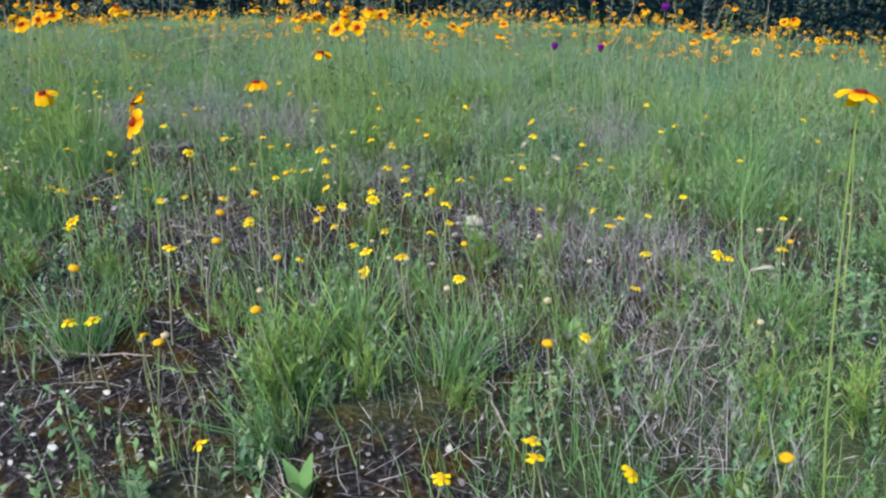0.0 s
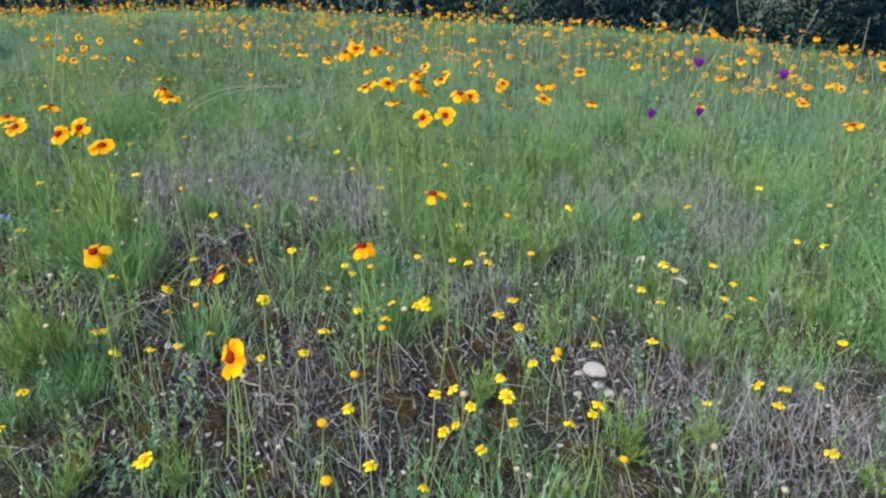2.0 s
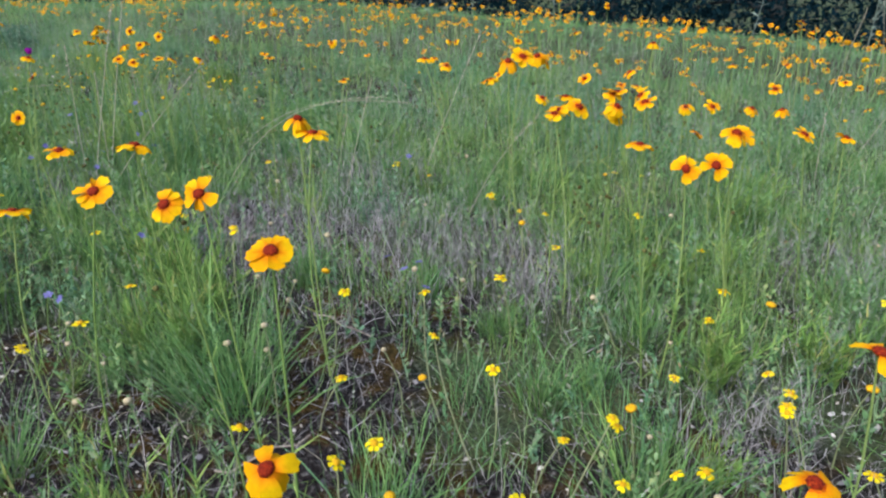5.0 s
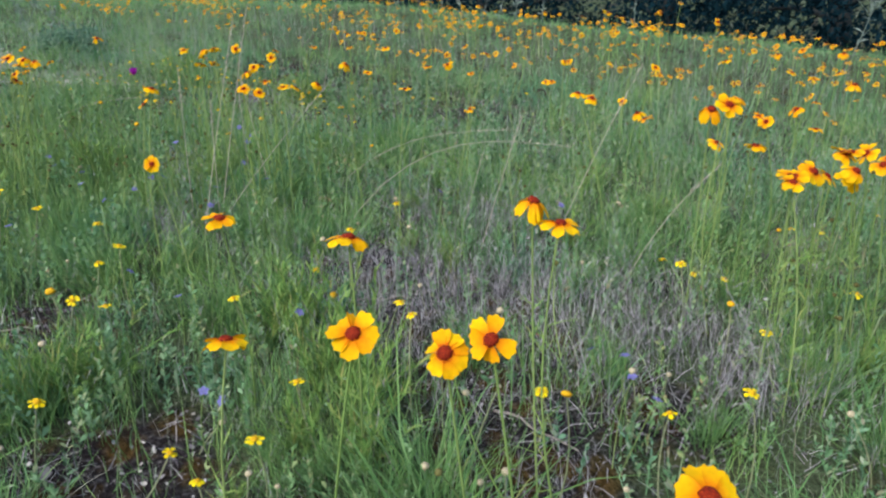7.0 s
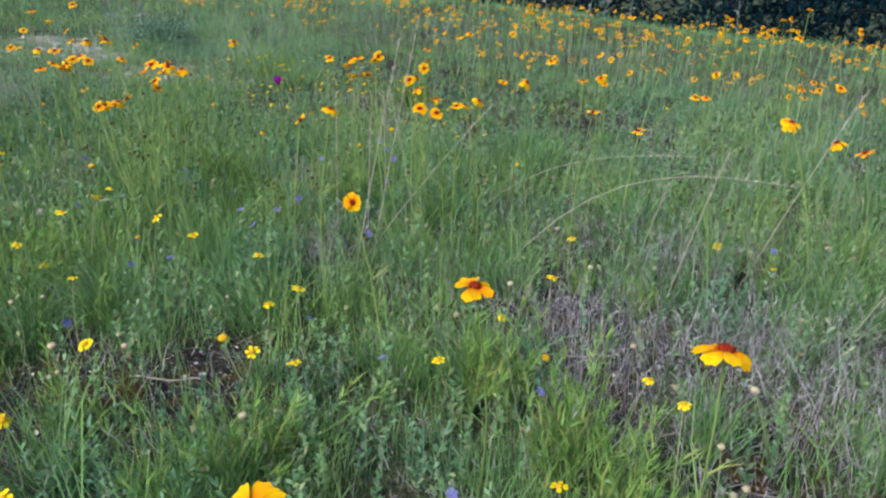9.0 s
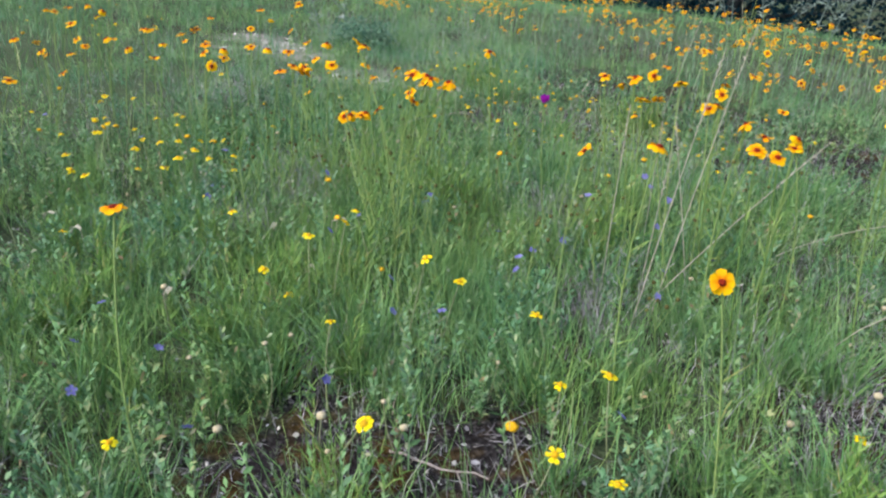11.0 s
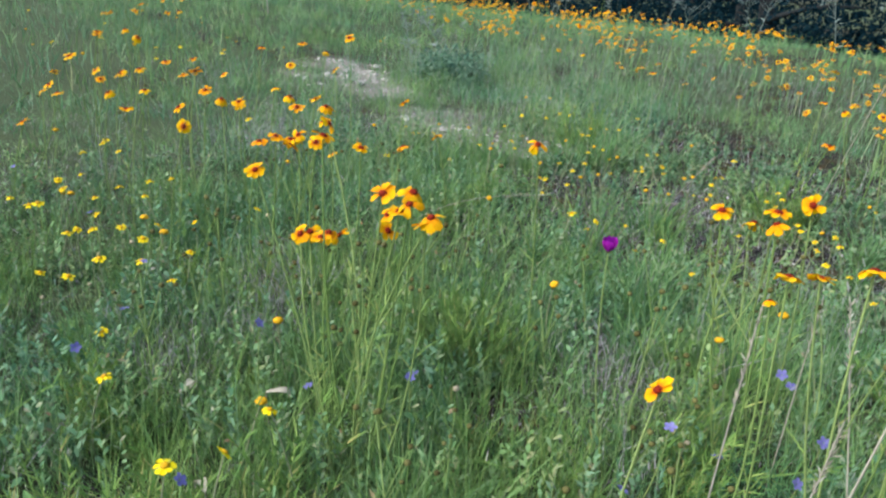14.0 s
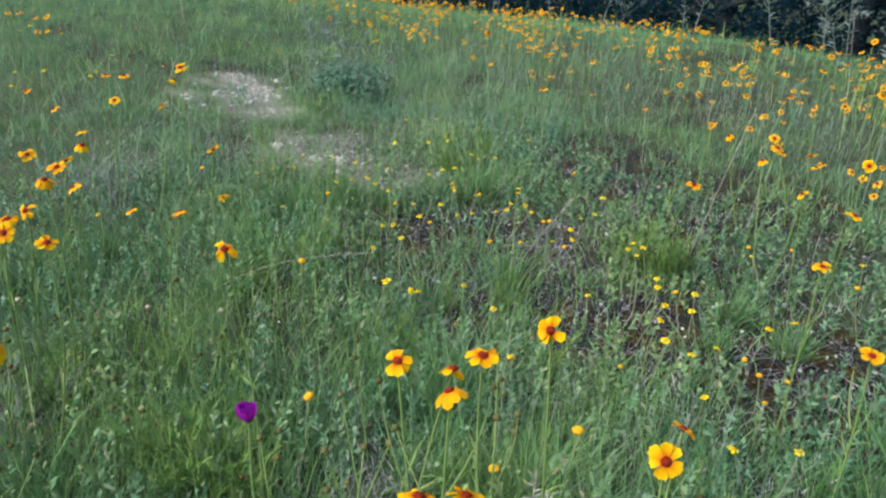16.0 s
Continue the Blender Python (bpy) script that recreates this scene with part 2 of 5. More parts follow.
PETAL = petal_flushed("coreopsis_petal", ((0, (0.6, 0.26, 0.0014)), (0.3, (0.62, 0.33, 0.0014)), (1, (0.64, 0.41, 0.0021))), (0.52, 0.14, 0.0015))
PETAL_BASE = plant("petal_flush", ((0, (0.3375, 0.045, 0.003)), (1, (0.5625, 0.165, 0.003))), "object", 0.55, 0.25, 220)
DISC = rough_material("brown_red_disc", ((0.35, (0.0648, 0.00576, 0.00216)), (0.58, (0.1728, 0.0144, 0.0036)), (0.75, (0.324, 0.0648, 0.00576))), 700, 0.8, 0.001)
YELLOW = plant("daisy_petal", ((0, (0.62, 0.46, 0.0028)), (1, (0.64, 0.54, 0.008))), "object", 0.75, 0.25, 300, 0.08)
YELLOW_DISC = rough_material("golden_disc", ((0.35, (0.35, 0.175, 0.0056)), (0.7, (0.56, 0.35, 0.014))), 900, 0.85, 0.001)
CREAM = rough_material("cream_seed_head", ((0.35, (0.238, 0.196, 0.112)), (0.7, (0.434, 0.392, 0.28))), 900, 0.9, 0.001)
MAGENTA = plant("magenta_petal", ((0, (0.26, 0.012, 0.27)), (1, (0.4, 0.018, 0.38))), "object", 0.5, 0.35, 200)
VIOLET = plant("violet_petal", ((0, (0.13, 0.01, 0.22)), (1, (0.21, 0.014, 0.3))), "object", 0.5, 0.35, 200)
BLUE = plant("blue_petal", ((0, (0.1, 0.1, 0.28)), (1, (0.17, 0.165, 0.37))), "object", 0.6, 0.3, 300)
BUD = plant("dark_bud", ((0, (0.05, 0.045, 0.015)), (1, (0.1, 0.1, 0.035))), "object", 0.7, 0.05, 400)
STONE = rough_material("pale_limestone", ((0.3, (0.204, 0.187, 0.17)), (0.5, (0.34, 0.323, 0.2975)), (0.7, (0.493, 0.4845, 0.4675))), 60, 0.9, 0.004)
BARK = rough_material("grey_bark", ((0.3, (0.01, 0.013, 0.014)), (0.7, (0.03, 0.034, 0.034))), 14, 0.95, 0.02)
# the wood's shade is put into this near-black blue-green leaf colour
SHADED_LEAF = plant("tree_leaves", ((0, (0.0045, 0.0155, 0.022)), (1, (0.006, 0.019, 0.025))), rough=1.0, through_light=0.3, fleck=3, spec=0.0)
PALE_WEED = plant("silver_weed", ((0, (0.085, 0.12, 0.105)), (1, (0.18, 0.225, 0.2))), rough=0.8, through_light=0.2)


# ---- mesh helpers ----
def mesh_of(name, verts, faces, mats, index=None, smooth=True):
    """A mesh from an array of vertices and arrays of faces, each array with one number of corners."""
    me = bpy.data.meshes.new(name)
    verts = np.asarray(verts, np.float32).reshape(-1, 3)
    faces = [np.asarray(f, np.int32) for f in faces if len(f)]
    me.vertices.add(len(verts))
    me.vertices.foreach_set("co", verts.ravel())
    sizes = np.concatenate([np.full(len(f), f.shape[1], np.int32) for f in faces])
    me.loops.add(int(sizes.sum()))
    me.loops.foreach_set("vertex_index", np.concatenate([f.ravel() for f in faces]))
    me.polygons.add(len(sizes))
    me.polygons.foreach_set("loop_start", np.concatenate(([0], np.cumsum(sizes)[:-1])).astype(np.int32))
    me.polygons.foreach_set("loop_total", sizes)
    if index is not None:
        me.polygons.foreach_set("material_index", np.asarray(index, np.int32))
    me.polygons.foreach_set("use_smooth", np.full(len(sizes), smooth))
    for m in mats if isinstance(mats, (list, tuple)) else [mats]:
        me.materials.append(m)
    me.update(calc_edges=True)
    return me


def from_bm(name, bm, mat, smooth=True):
    me = bpy.data.meshes.new(name)
    for f in bm.faces:
        f.smooth = smooth
    bm.to_mesh(me)
    bm.free()
    me.materials.append(mat)
    return me


def part(name, data, parent, label="", m=None):
    ob = new(name, data)
    ob.parent = parent
    if m is not None:
        ob.matrix_basis = m
    if label:
        ob["label"] = label
    return ob


GRASS_SHAPE = (1.0, 0.85, 0.55, 0.0)
COARSE = (1.0, 0.75, 0.0)
LEAF_SHAPE = (0.3, 1.0, 0.0)


def strips(base, way, length, width, bend, shape=GRASS_SHAPE):
    """Blades or leaves: each starts at base, goes along way (unit vectors) and bends over by the vector bend * length. Returns vertices and faces."""
    n, k = len(base), len(shape)
    side = np.cross(way, (0, 0, 1.0))
    tiny = np.linalg.norm(side, axis=1) < 1e-3
    side[tiny] = (1, 0, 0)
    a = rng.uniform(-0.9, 0.9, n)
    side /= np.linalg.norm(side, axis=1)[:, None]
    up = np.cross(side, way)
    side = side * np.cos(a)[:, None] + up * np.sin(a)[:, None]
    rows = []
    for i, w in enumerate(shape):
        t = i / (k - 1)
        c = base + way * (length * t)[:, None] + bend * (length * t * t)[:, None]
        if i < k - 1:
            rows += [c - side * (width * w * 0.5)[:, None], c + side * (width * w * 0.5)[:, None]]
        else:
            rows.append(c)
    v = np.stack(rows, 1)
    m = 2 * k - 1
    o = (np.arange(n) * m)[:, None]
    quads = np.concatenate([o + np.array([2 * i, 2 * i + 1, 2 * i + 3, 2 * i + 2]) for i in range(k - 2)])
    tris = o + np.array([2 * k - 4, 2 * k - 3, 2 * k - 2])
    return v.reshape(-1, 3), quads, tris


def joined(pieces):
    """Puts several (vertices, quads, tris) together."""
    vs, qs, ts, o = [], [], [], 0
    for v, q, t in pieces:
        vs.append(v), qs.append(q + o), ts.append(t + o)
        o += len(v)
    return np.concatenate(vs), np.concatenate(qs), np.concatenate(ts)


def unit(v):
    return v / np.linalg.norm(v, axis=-1, keepdims=True)


LEAN = np.array([-0.075, 0.1, 0.0])   # plants lean a little up the slope, as the wind has set them


def leaning(n, tilt):
    """Unit vectors about the way that plants grow here, leaning by up to tilt (radians, an array or a number)."""
    a, b = rng.uniform(0, 2 * math.pi, n), np.abs(rng.normal(0, 1, n)) * tilt
    return unit(np.stack([np.cos(a) * np.sin(b), np.sin(a) * np.sin(b), np.cos(b)], 1) + LEAN)


def level(n):
    a = rng.uniform(0, 2 * math.pi, n)
    return np.stack([np.cos(a), np.sin(a), np.zeros(n)], 1)


def rod(points, radii, sides=5):
    """A tube through points with those radii: vertices and quads."""
    points = np.asarray(points, float)
    d = np.gradient(points, axis=0)
    d = unit(d)
    s = np.cross(d, (0.3, 1.0, 0.2))
    s = unit(s)
    u = np.cross(d, s)
    a = np.arange(sides) * 2 * math.pi / sides
    v = points[:, None] + (s[:, None] * np.cos(a)[None, :, None] + u[:, None] * np.sin(a)[None, :, None]) * np.asarray(radii)[:, None, None]
    q = []
    for i in range(len(points) - 1):
        for j in range(sides):
            k = (j + 1) % sides
            q.append((i * sides + j, i * sides + k, (i + 1) * sides + k, (i + 1) * sides + j))
    return v.reshape(-1, 3), np.array(q)


def rods(name, list_of, mat):
    vs, qs, o = [], [], 0
    for v, q in list_of:
        vs.append(v), qs.append(q + o)
        o += len(v)
    return mesh_of(name, np.concatenate(vs), [np.concatenate(qs)], mat)


# ---- the ground ----
def build_ground():
    n, k, a = 240, 7.4, 0.42
    u = np.sinh(np.linspace(-1, 1, n + 1) * k) * a
    x, y = np.meshgrid(u - 0.7, u + 2.4, indexing="ij")
    z = land(x, y)
    i = np.arange(n * (n + 1)).reshape(n, n + 1)[:, :-1].ravel()
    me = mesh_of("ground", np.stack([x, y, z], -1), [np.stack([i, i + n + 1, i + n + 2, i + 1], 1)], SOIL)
    col = me.attributes.new("cover", "FLOAT_COLOR", "POINT")
    green = np.clip(1 - poor(x, y) * 1.3, 0, 1)
    stony = bare(x, y)
    data = np.stack([green, stony, 0 * x, 1 + 0 * x], -1).astype(np.float32)
    col.data.foreach_set("color", data.ravel())
    tagged(new("ground", me), "dark crumbly soil with brown moss under a grassy hillside", "ground", kind="structure")


build_ground()


# ---- grass, herbs and litter ----
def scatter(n, x0, x1, y0, y1):
    return rng.uniform(x0, x1, n), rng.uniform(y0, y1, n)


def in_view(x, y):
    """The part of the hillside that the way along it looks upon."""
    s = downhill(x, y)
    q = (x - TOP[0]) * ALONG[0] + (y - TOP[1]) * ALONG[1]
    return (s > -1.5) & (s < CREST + 1.4) & (q > -3.2)


def keep_some(x, y, chance):
    k = (rng.uniform(0, 1, len(x)) < chance) & in_view(x, y)
    return x[k], y[k]


def on_land(x, y, sink=0.004):
    return np.stack([x, y, land(x, y) - sink], 1)


def build_grass():
    pieces = []
    # near sward, fine blades
    x, y = scatter(GRASS_NEAR, -3.2, 1.7, 1.0, 4.0)
    clump = np.clip(0.5 + 0.8 * wobble(x, y, 0.13, 31) + 0.5 * wobble(x, y, 0.42, 32), 0.04, 1)
    x, y = keep_some(x, y, clump * (1 - 0.95 * poor(x, y)) * (1 - 0.97 * bare(x, y)) * (1 - 0.75 * tangle(x, y)) * np.where(downhill(x, y) < 0.2, np.where(x > -0.9, 0.18, 0.52), 1.0))
    n = len(x)
    s = downhill(x, y)
    tall = 0.043 + 0.032 / (1 + np.exp(-(s - 0.4) / 0.2))
    h = tall * rng.lognormal(0, 0.38, n) * (0.9 + 0.35 * np.clip(wobble(x, y, 0.13, 31), -1, 1)) * (1 - 0.5 * thinned(x, y))
    pieces.append(strips(on_land(x, y), leaning(n, 0.48), h, rng.uniform(0.0007, 0.0017, n) * np.where(s < 0.25, 1.35, 1.0), level(n) * (rng.uniform(0, 0.75, n) * np.where((x < -0.9) & (s < 0.5), 1.7, 1.0))[:, None] - np.array([0, 0, 0.2])))
    # the hill farther off, coarser blades
    x, y = scatter(GRASS_FAR, -9.0, 3.2, 2.4, 7.5)
    x, y = keep_some(x, y, np.clip(0.72 + 0.5 * wobble(x, y, 0.3, 33) + 0.3 * wobble(x, y, 1.1, 29), 0.1, 1) * (1 - 0.97 * bare(x, y)) * (1 - 0.6 * tangle(x, y)) * (1 - 0.75 * poor(x, y)))
    n = len(x)
    h = rng.lognormal(0, 0.35, n) * 0.08 * np.clip(1.25 - 0.18 * downhill(x, y), 0.55, 1.1) * (1 - 0.5 * thinned(x, y))
    pieces.append(strips(on_land(x, y), leaning(n, 0.6), h * 0.92, rng.uniform(0.001, 0.0022, n), level(n) * rng.uniform(0, 0.9, n)[:, None] - np.array([0, 0, 0.2]), COARSE))
    # the flank of the hill to the side
    x, y = scatter(GRASS_SIDE, -16.0, -3.0, 0.2, 6.5)
    x, y = keep_some(x, y, 0.8)
    n = len(x)
    pieces.append(strips(on_land(x, y), leaning(n, 0.4), rng.lognormal(0, 0.35, n) * 0.07, rng.uniform(0.002, 0.0045, n), level(n) * rng.uniform(0, 0.8, n)[:, None], COARSE))
    # the rest of the hillside, coarse tufts
    x, y = scatter(42000, -9.0, 7.0, -4.0, 8.5)
    out = ~((x > -9.2) & (x < 2.0) & (y > 0.95) & (y < 7.4)) & (rng.uniform(0, 1, len(x)) < np.clip(0.6 + 0.6 * wobble(x, y, 0.5, 30), 0.1, 1))
    x, y = x[out], y[out]
    n = len(x)
    pieces.append(strips(on_land(x, y), leaning(n, 0.6), rng.lognormal(0, 0.35, n) * 0.08, rng.uniform(0.005, 0.011, n), level(n) * rng.uniform(0, 0.8, n)[:, None], COARSE))
    v, q, t = joined(pieces)
    tagged(new("grass", mesh_of("grass", v, [q, t], GRASS)), "fine soft green meadow grass covering the hillside", "grass", kind="stuff")


def build_dry_grass():
    x, y = scatter(DRY_NEAR, -3.2, 1.7, 1.0, 4.5)
    x, y = keep_some(x, y, np.clip(0.3 + 0.5 * wobble(x, y, 0.3, 34), 0.04, 1) * (1 - 0.9 * bare(x, y)) * np.where((x < -0.9) & (y < 2.6), 0.35, 1.0))
    n = len(x)
    v, q, t = strips(on_land(x, y), leaning(n, 0.75), rng.lognormal(0, 0.4, n) * 0.05, rng.uniform(0.0006, 0.0012, n), level(n) * rng.uniform(0.2, 0.9, n)[:, None] - np.array([0, 0, 0.3]))
    tagged(new("dry_grass", mesh_of("dry_grass", v, [q, t], STRAW)), "pale dry grass blades bent among the green", "dry grass", kind="stuff")


def build_herbs():
    """Small upright leafy herbs: a stem each, with narrow leaves all the way up."""
    x, y = scatter(HERBS, -2.4, 1.5, 1.0, 3.7)
    lush = np.exp(-((x + 1.3) ** 2 + (y - 2.05) ** 2) / 0.6 ** 2) + 0.5 * np.exp(-((x + 0.75) ** 2 + (y - 1.75) ** 2) / 0.35 ** 2)
    x, y = keep_some(x, y, np.clip(0.3 + 0.45 * wobble(x, y, 0.26, 35) + 0.6 * wobble(x, y, 0.11, 24) + 0.35 * lush + 0.5 * thinned(x, y), 0.03, 1) * (1 - 0.8 * poor(x, y)) * (1 - 0.4 * tangle(x, y)) * (1 - bare(x, y)) * np.clip(1.6 - 0.8 * downhill(x, y) + thinned(x, y), 0.12, 1))
    n = len(x)
    base, way = on_land(x, y), leaning(n, 0.22)
    h = rng.lognormal(0, 0.3, n) * np.where((x > -0.9) & (y < 2.3), 0.06, 0.075) * (1 - 0.45 * thinned(x, y)) * (0.95 + 0.3 * np.clip(wobble(x, y, 0.11, 24), -1, 1))
    pieces = [strips(base, way, h, np.full(n, 0.0016), level(n) * 0.12)]
    for i in range(22):
        t = (i + rng.uniform(0, 1, n)) / 22 * 0.88 + 0.12
        b = base + way * (h * t)[:, None]
        out = unit(level(n) + way * rng.uniform(0.7, 1.8, n)[:, None])
        length = rng.uniform(0.008, 0.018, n) * (1.2 - 0.5 * t) * np.where(x > -0.5, 0.85, 0.95)
        pieces.append(strips(b, out, length, length * rng.uniform(0.24, 0.48, n), -np.array([[0, 0, 0.25]]) * np.ones((n, 1)), LEAF_SHAPE))
    v, q, t = joined(pieces)
    tagged(new("herbs", mesh_of("herbs", v, [q, t], HERB)), "low grey-green leafy herbs growing thickly between the grass", "herbs", kind="stuff")


def build_litter():
    """Dead grey stalks lying and leaning on the soil."""
    x, y = scatter(TWIGS, -3.0, 1.6, 1.0, 3.6)
    x, y = keep_some(x, y, np.clip(0.25 + 0.6 * poor(x, y) + 0.35 * wobble(x, y, 0.3, 36), 0.05, 1) * (1 - 0.7 * bare(x, y)))
    n = len(x)
    base = on_land(x, y, -0.002)
    tilt = rng.uniform(0.75, 1.55, n)
    d = level(n) * np.sin(tilt)[:, None] + np.array([[0, 0, 1.0]]) * np.cos(tilt)[:, None]
    v, q, t = strips(base, d, rng.lognormal(0, 0.45, n) * 0.03, rng.uniform(0.0005, 0.0012, n), level(n) * rng.uniform(0.1, 0.6, n)[:, None], (1.0, 0.8, 0.0))
    x, y = scatter(STANDING, -2.6, 1.6, 1.5, 3.4)
    x, y = keep_some(x, y, tangle(x, y) * (1 - bare(x, y)))
    m = len(x)
    foot, up = on_land(x, y), leaning(m, 0.6)
    h = rng.lognormal(0, 0.3, m) * 0.075 * (1 - 0.45 * thinned(x, y))
    bend = level(m) * rng.uniform(0, 0.7, m)[:, None]
    pieces = [(v, q, t), strips(foot, up, h, rng.uniform(0.0006, 0.0011, m), bend, COARSE)]
    for i in range(5):
        k = rng.uniform(0.35, 1, m)
        pieces.append(strips(foot + up * (h * k)[:, None] + bend * (h * k * k)[:, None], unit(up + level(m) * 0.9), rng.uniform(0.008, 0.024, m), rng.uniform(0.0004, 0.0008, m), level(m) * 0.2, COARSE))
    v, q, t = joined(pieces)
    tagged(new("dead_stalks", mesh_of("dead_stalks", v, [q, t], TWIG)), "tangle of grey dead stalks standing and lying on the soil", "dead stalks", kind="stuff")


def build_fine_stems():
    """Thin pale stems of grass in seed, standing like a haze above the sward."""
    x, y = scatter(FINE_STEMS, -3.4, 1.9, 1.2, 4.6)
    x, y = keep_some(x, y, np.clip(0.45 + 0.6 * wobble(x, y, 0.7, 37) + 0.3 * wobble(x, y, 0.2, 38), 0.08, 1) * (1 - 0.9 * bare(x, y)) * (1 - 0.6 * poor(x, y)) * (1 - 0.75 * thinned(x, y)) * np.clip(downhill(x, y) * 2 + 0.8, 0.4, 1) * np.where((x < -0.9) & (y < 2.5), 0.22, 1))
    n = len(x)
    h = rng.lognormal(0, 0.3, n) * np.where(downhill(x, y) > 0.2, 0.115, 0.085)
    base, way = on_land(x, y), leaning(n, 0.24)
    bend = level(n) * rng.uniform(0, 0.25, n)[:, None]
    pieces = [strips(base, way, h, rng.uniform(0.0005, 0.0009, n), bend)]
    for i in range(4):
        t = rng.uniform(0.65, 1, n)
        b = base + way * (h * t)[:, None] + bend * (h * t * t)[:, None]
        pieces.append(strips(b, unit(way + level(n) * 0.6), rng.uniform(0.008, 0.016, n), rng.uniform(0.0006, 0.0014, n), np.zeros((n, 3)), LEAF_SHAPE))
    v, q, t = joined(pieces)
    tagged(new("seeding_grass", mesh_of("seeding_grass", v, [q, t], HAZE)), "thin greyish stems of grass gone to seed", "grass", kind="stuff")


def build_feathery_grass():
    """Fine light-green grass, thick in the lush hollow and thinner beside it."""
    x, y = scatter(FEATHERY, -2.2, 1.4, 1.3, 3.0)
    lush = np.exp(-((x + 1.25) ** 2 / 0.5 ** 2 + (y - 2.22) ** 2 / 0.42 ** 2))
    x, y = keep_some(x, y, np.clip(0.95 * lush + 0.14 + 0.55 * wobble(x, y, 0.18, 39) + 0.3 * wobble(x, y, 0.5, 28), 0.0, 1) * (1 - bare(x, y)) * (1 - 0.8 * tangle(x, y)) * (1 - 0.8 * poor(x, y)))
    n = len(x)
    v, q, t = strips(on_land(x, y), leaning(n, 0.3), rng.lognormal(0, 0.35, n) * 0.075, rng.uniform(0.0007, 0.0014, n), level(n) * rng.uniform(0, 0.6, n)[:, None] - np.array([0, 0, 0.1]), COARSE)
    tagged(new("feathery_grass", mesh_of("feathery_grass", v, [q, t], TUFT)), "fine light-green feathery grass in the hollow", "grass", kind="stuff")


build_feathery_grass()
build_fine_stems()
build_grass()
build_dry_grass()
build_herbs()
build_litter()


def lump(name, size, mat, seed, flat=0.6):
    bm = bmesh.new()
    bmesh.ops.create_icosphere(bm, subdivisions=2, radius=size)
    r = random.Random(seed)
    off = Vector((r.uniform(0, 9), r.uniform(0, 9), r.uniform(0, 9)))
    for v in bm.verts:
        k = 1 + 0.35 * noise.noise(v.co / size * 1.1 + off)
        v.co = Vector((v.co.x * k, v.co.y * k * 0.8, v.co.z * k * flat))
    return from_bm(name, bm, mat, False)


# ---- flowers ----
def petal_mesh(name, length, width, droop, cup, mats, flush=0.0, notch=0.12, n=6):
    """One petal along +x from the rim of the disc: widening, with a three-toothed end, drooping and dished."""
    prof = [0.35, 0.62, 0.86, 1.0, 1.0, 0.86] if n == 6 else [0.45, 1.0, 0.85]
    v = []
    for i in range(n):
        t = i / (n - 1)
        for j in (-1.0, -0.5, 0.0, 0.5, 1.0):
            w = width * 0.5 * prof[i] * j
            tt = t
            if i == n - 1:
                tt = t - notch * (abs(j) == 0.5) - 0.13 * (abs(j) == 1.0)
            x = length * tt
            z = -droop * length * tt * tt + cup * width * (j * j) * 0.35 - (0.05 * width if abs(j) == 0.5 else 0)
            v.append((x, w, z))
    f, ix = [], []
    for i in range(n - 1):
        for j in range(4):
            a = i * 5 + j
            f.append((a, a + 5, a + 6, a + 1))
            ix.append(1 if (i + 0.5) / (n - 1) < flush else 0)
    me = mesh_of(name, v, [np.array(f)], mats, ix)
    me.attributes.new("along", "FLOAT", "POINT").data.foreach_set("value", np.repeat(np.linspace(0, 1, n), 5).astype(np.float32))
    return me


def dome_mesh(name, r, h, mat, rough=0.12, seed=1):
    bm = bmesh.new()
    bmesh.ops.create_uvsphere(bm, u_segments=8, v_segments=6, radius=1)
    rr = random.Random(seed)
    for v in bm.verts:
        k = 1 + rr.uniform(-rough, rough)
        v.co = Vector((v.co.x * r * k, v.co.y * r * k, (v.co.z * h if v.co.z > 0 else v.co.z * h * 0.7) * k))
    return from_bm(name, bm, mat)


def stem_points(foot, head, bow, seed):
    r = random.Random(seed)
    foot, head = np.array(foot, float), np.array(head, float)
    b = np.array([r.uniform(-1, 1), r.uniform(-1, 1), 0]) * bow * np.linalg.norm(head - foot)
    return np.array([foot + (head - foot) * t + b * math.sin(math.pi * t) for t in np.linspace(0, 1, 7)])


def stem_mesh(name, foot, head, radius, mat, bow=0.1, seed=0):
    v, q = rod(stem_points(foot, head, bow, seed), np.linspace(radius, radius * 0.7, 7), 5)
    return mesh_of(name, v, [q], mat)


def thread_leaves(points, n, length):
    """Thread-like leaves in the lower part of a stem that runs through points."""
    k = rng.uniform(0.05, 0.72, n)
    base = np.stack([np.interp(k, np.linspace(0, 1, len(points)), points[:, j]) for j in range(3)], 1)
    v, q, t = strips(base, unit(level(n) + np.array([0, 0, 0.9])), rng.uniform(0.5, 1.2, n) * length, rng.uniform(0.0009, 0.0015, n), level(n) * 0.2 - np.array([0, 0, 0.15]), COARSE)
    return mesh_of("leaves", v, [q, t], FEATHER)


PETALS = [petal_mesh("petal", 0.0155, 0.0125, d, c, [PETAL, PETAL_BASE], f) for d, c, f in ((0.1, 0.15, 0.1), (0.3, 0.1, 0.25), (0.55, -0.15, 0.25), (0.9, -0.3, 0.1), (0.15, 0.3, 0.3))]
SMALL_PETAL = [petal_mesh("petal", 0.0072, 0.0056, d, 0.1, [YELLOW, YELLOW], notch=0.1) for d in (0.1, 0.45)]
DISC_MESH = [dome_mesh("disc", 0.0058, 0.0036, DISC, seed=s) for s in (1, 2)]
SMALL_DISC = dome_mesh("disc", 0.0042, 0.003, YELLOW_DISC)
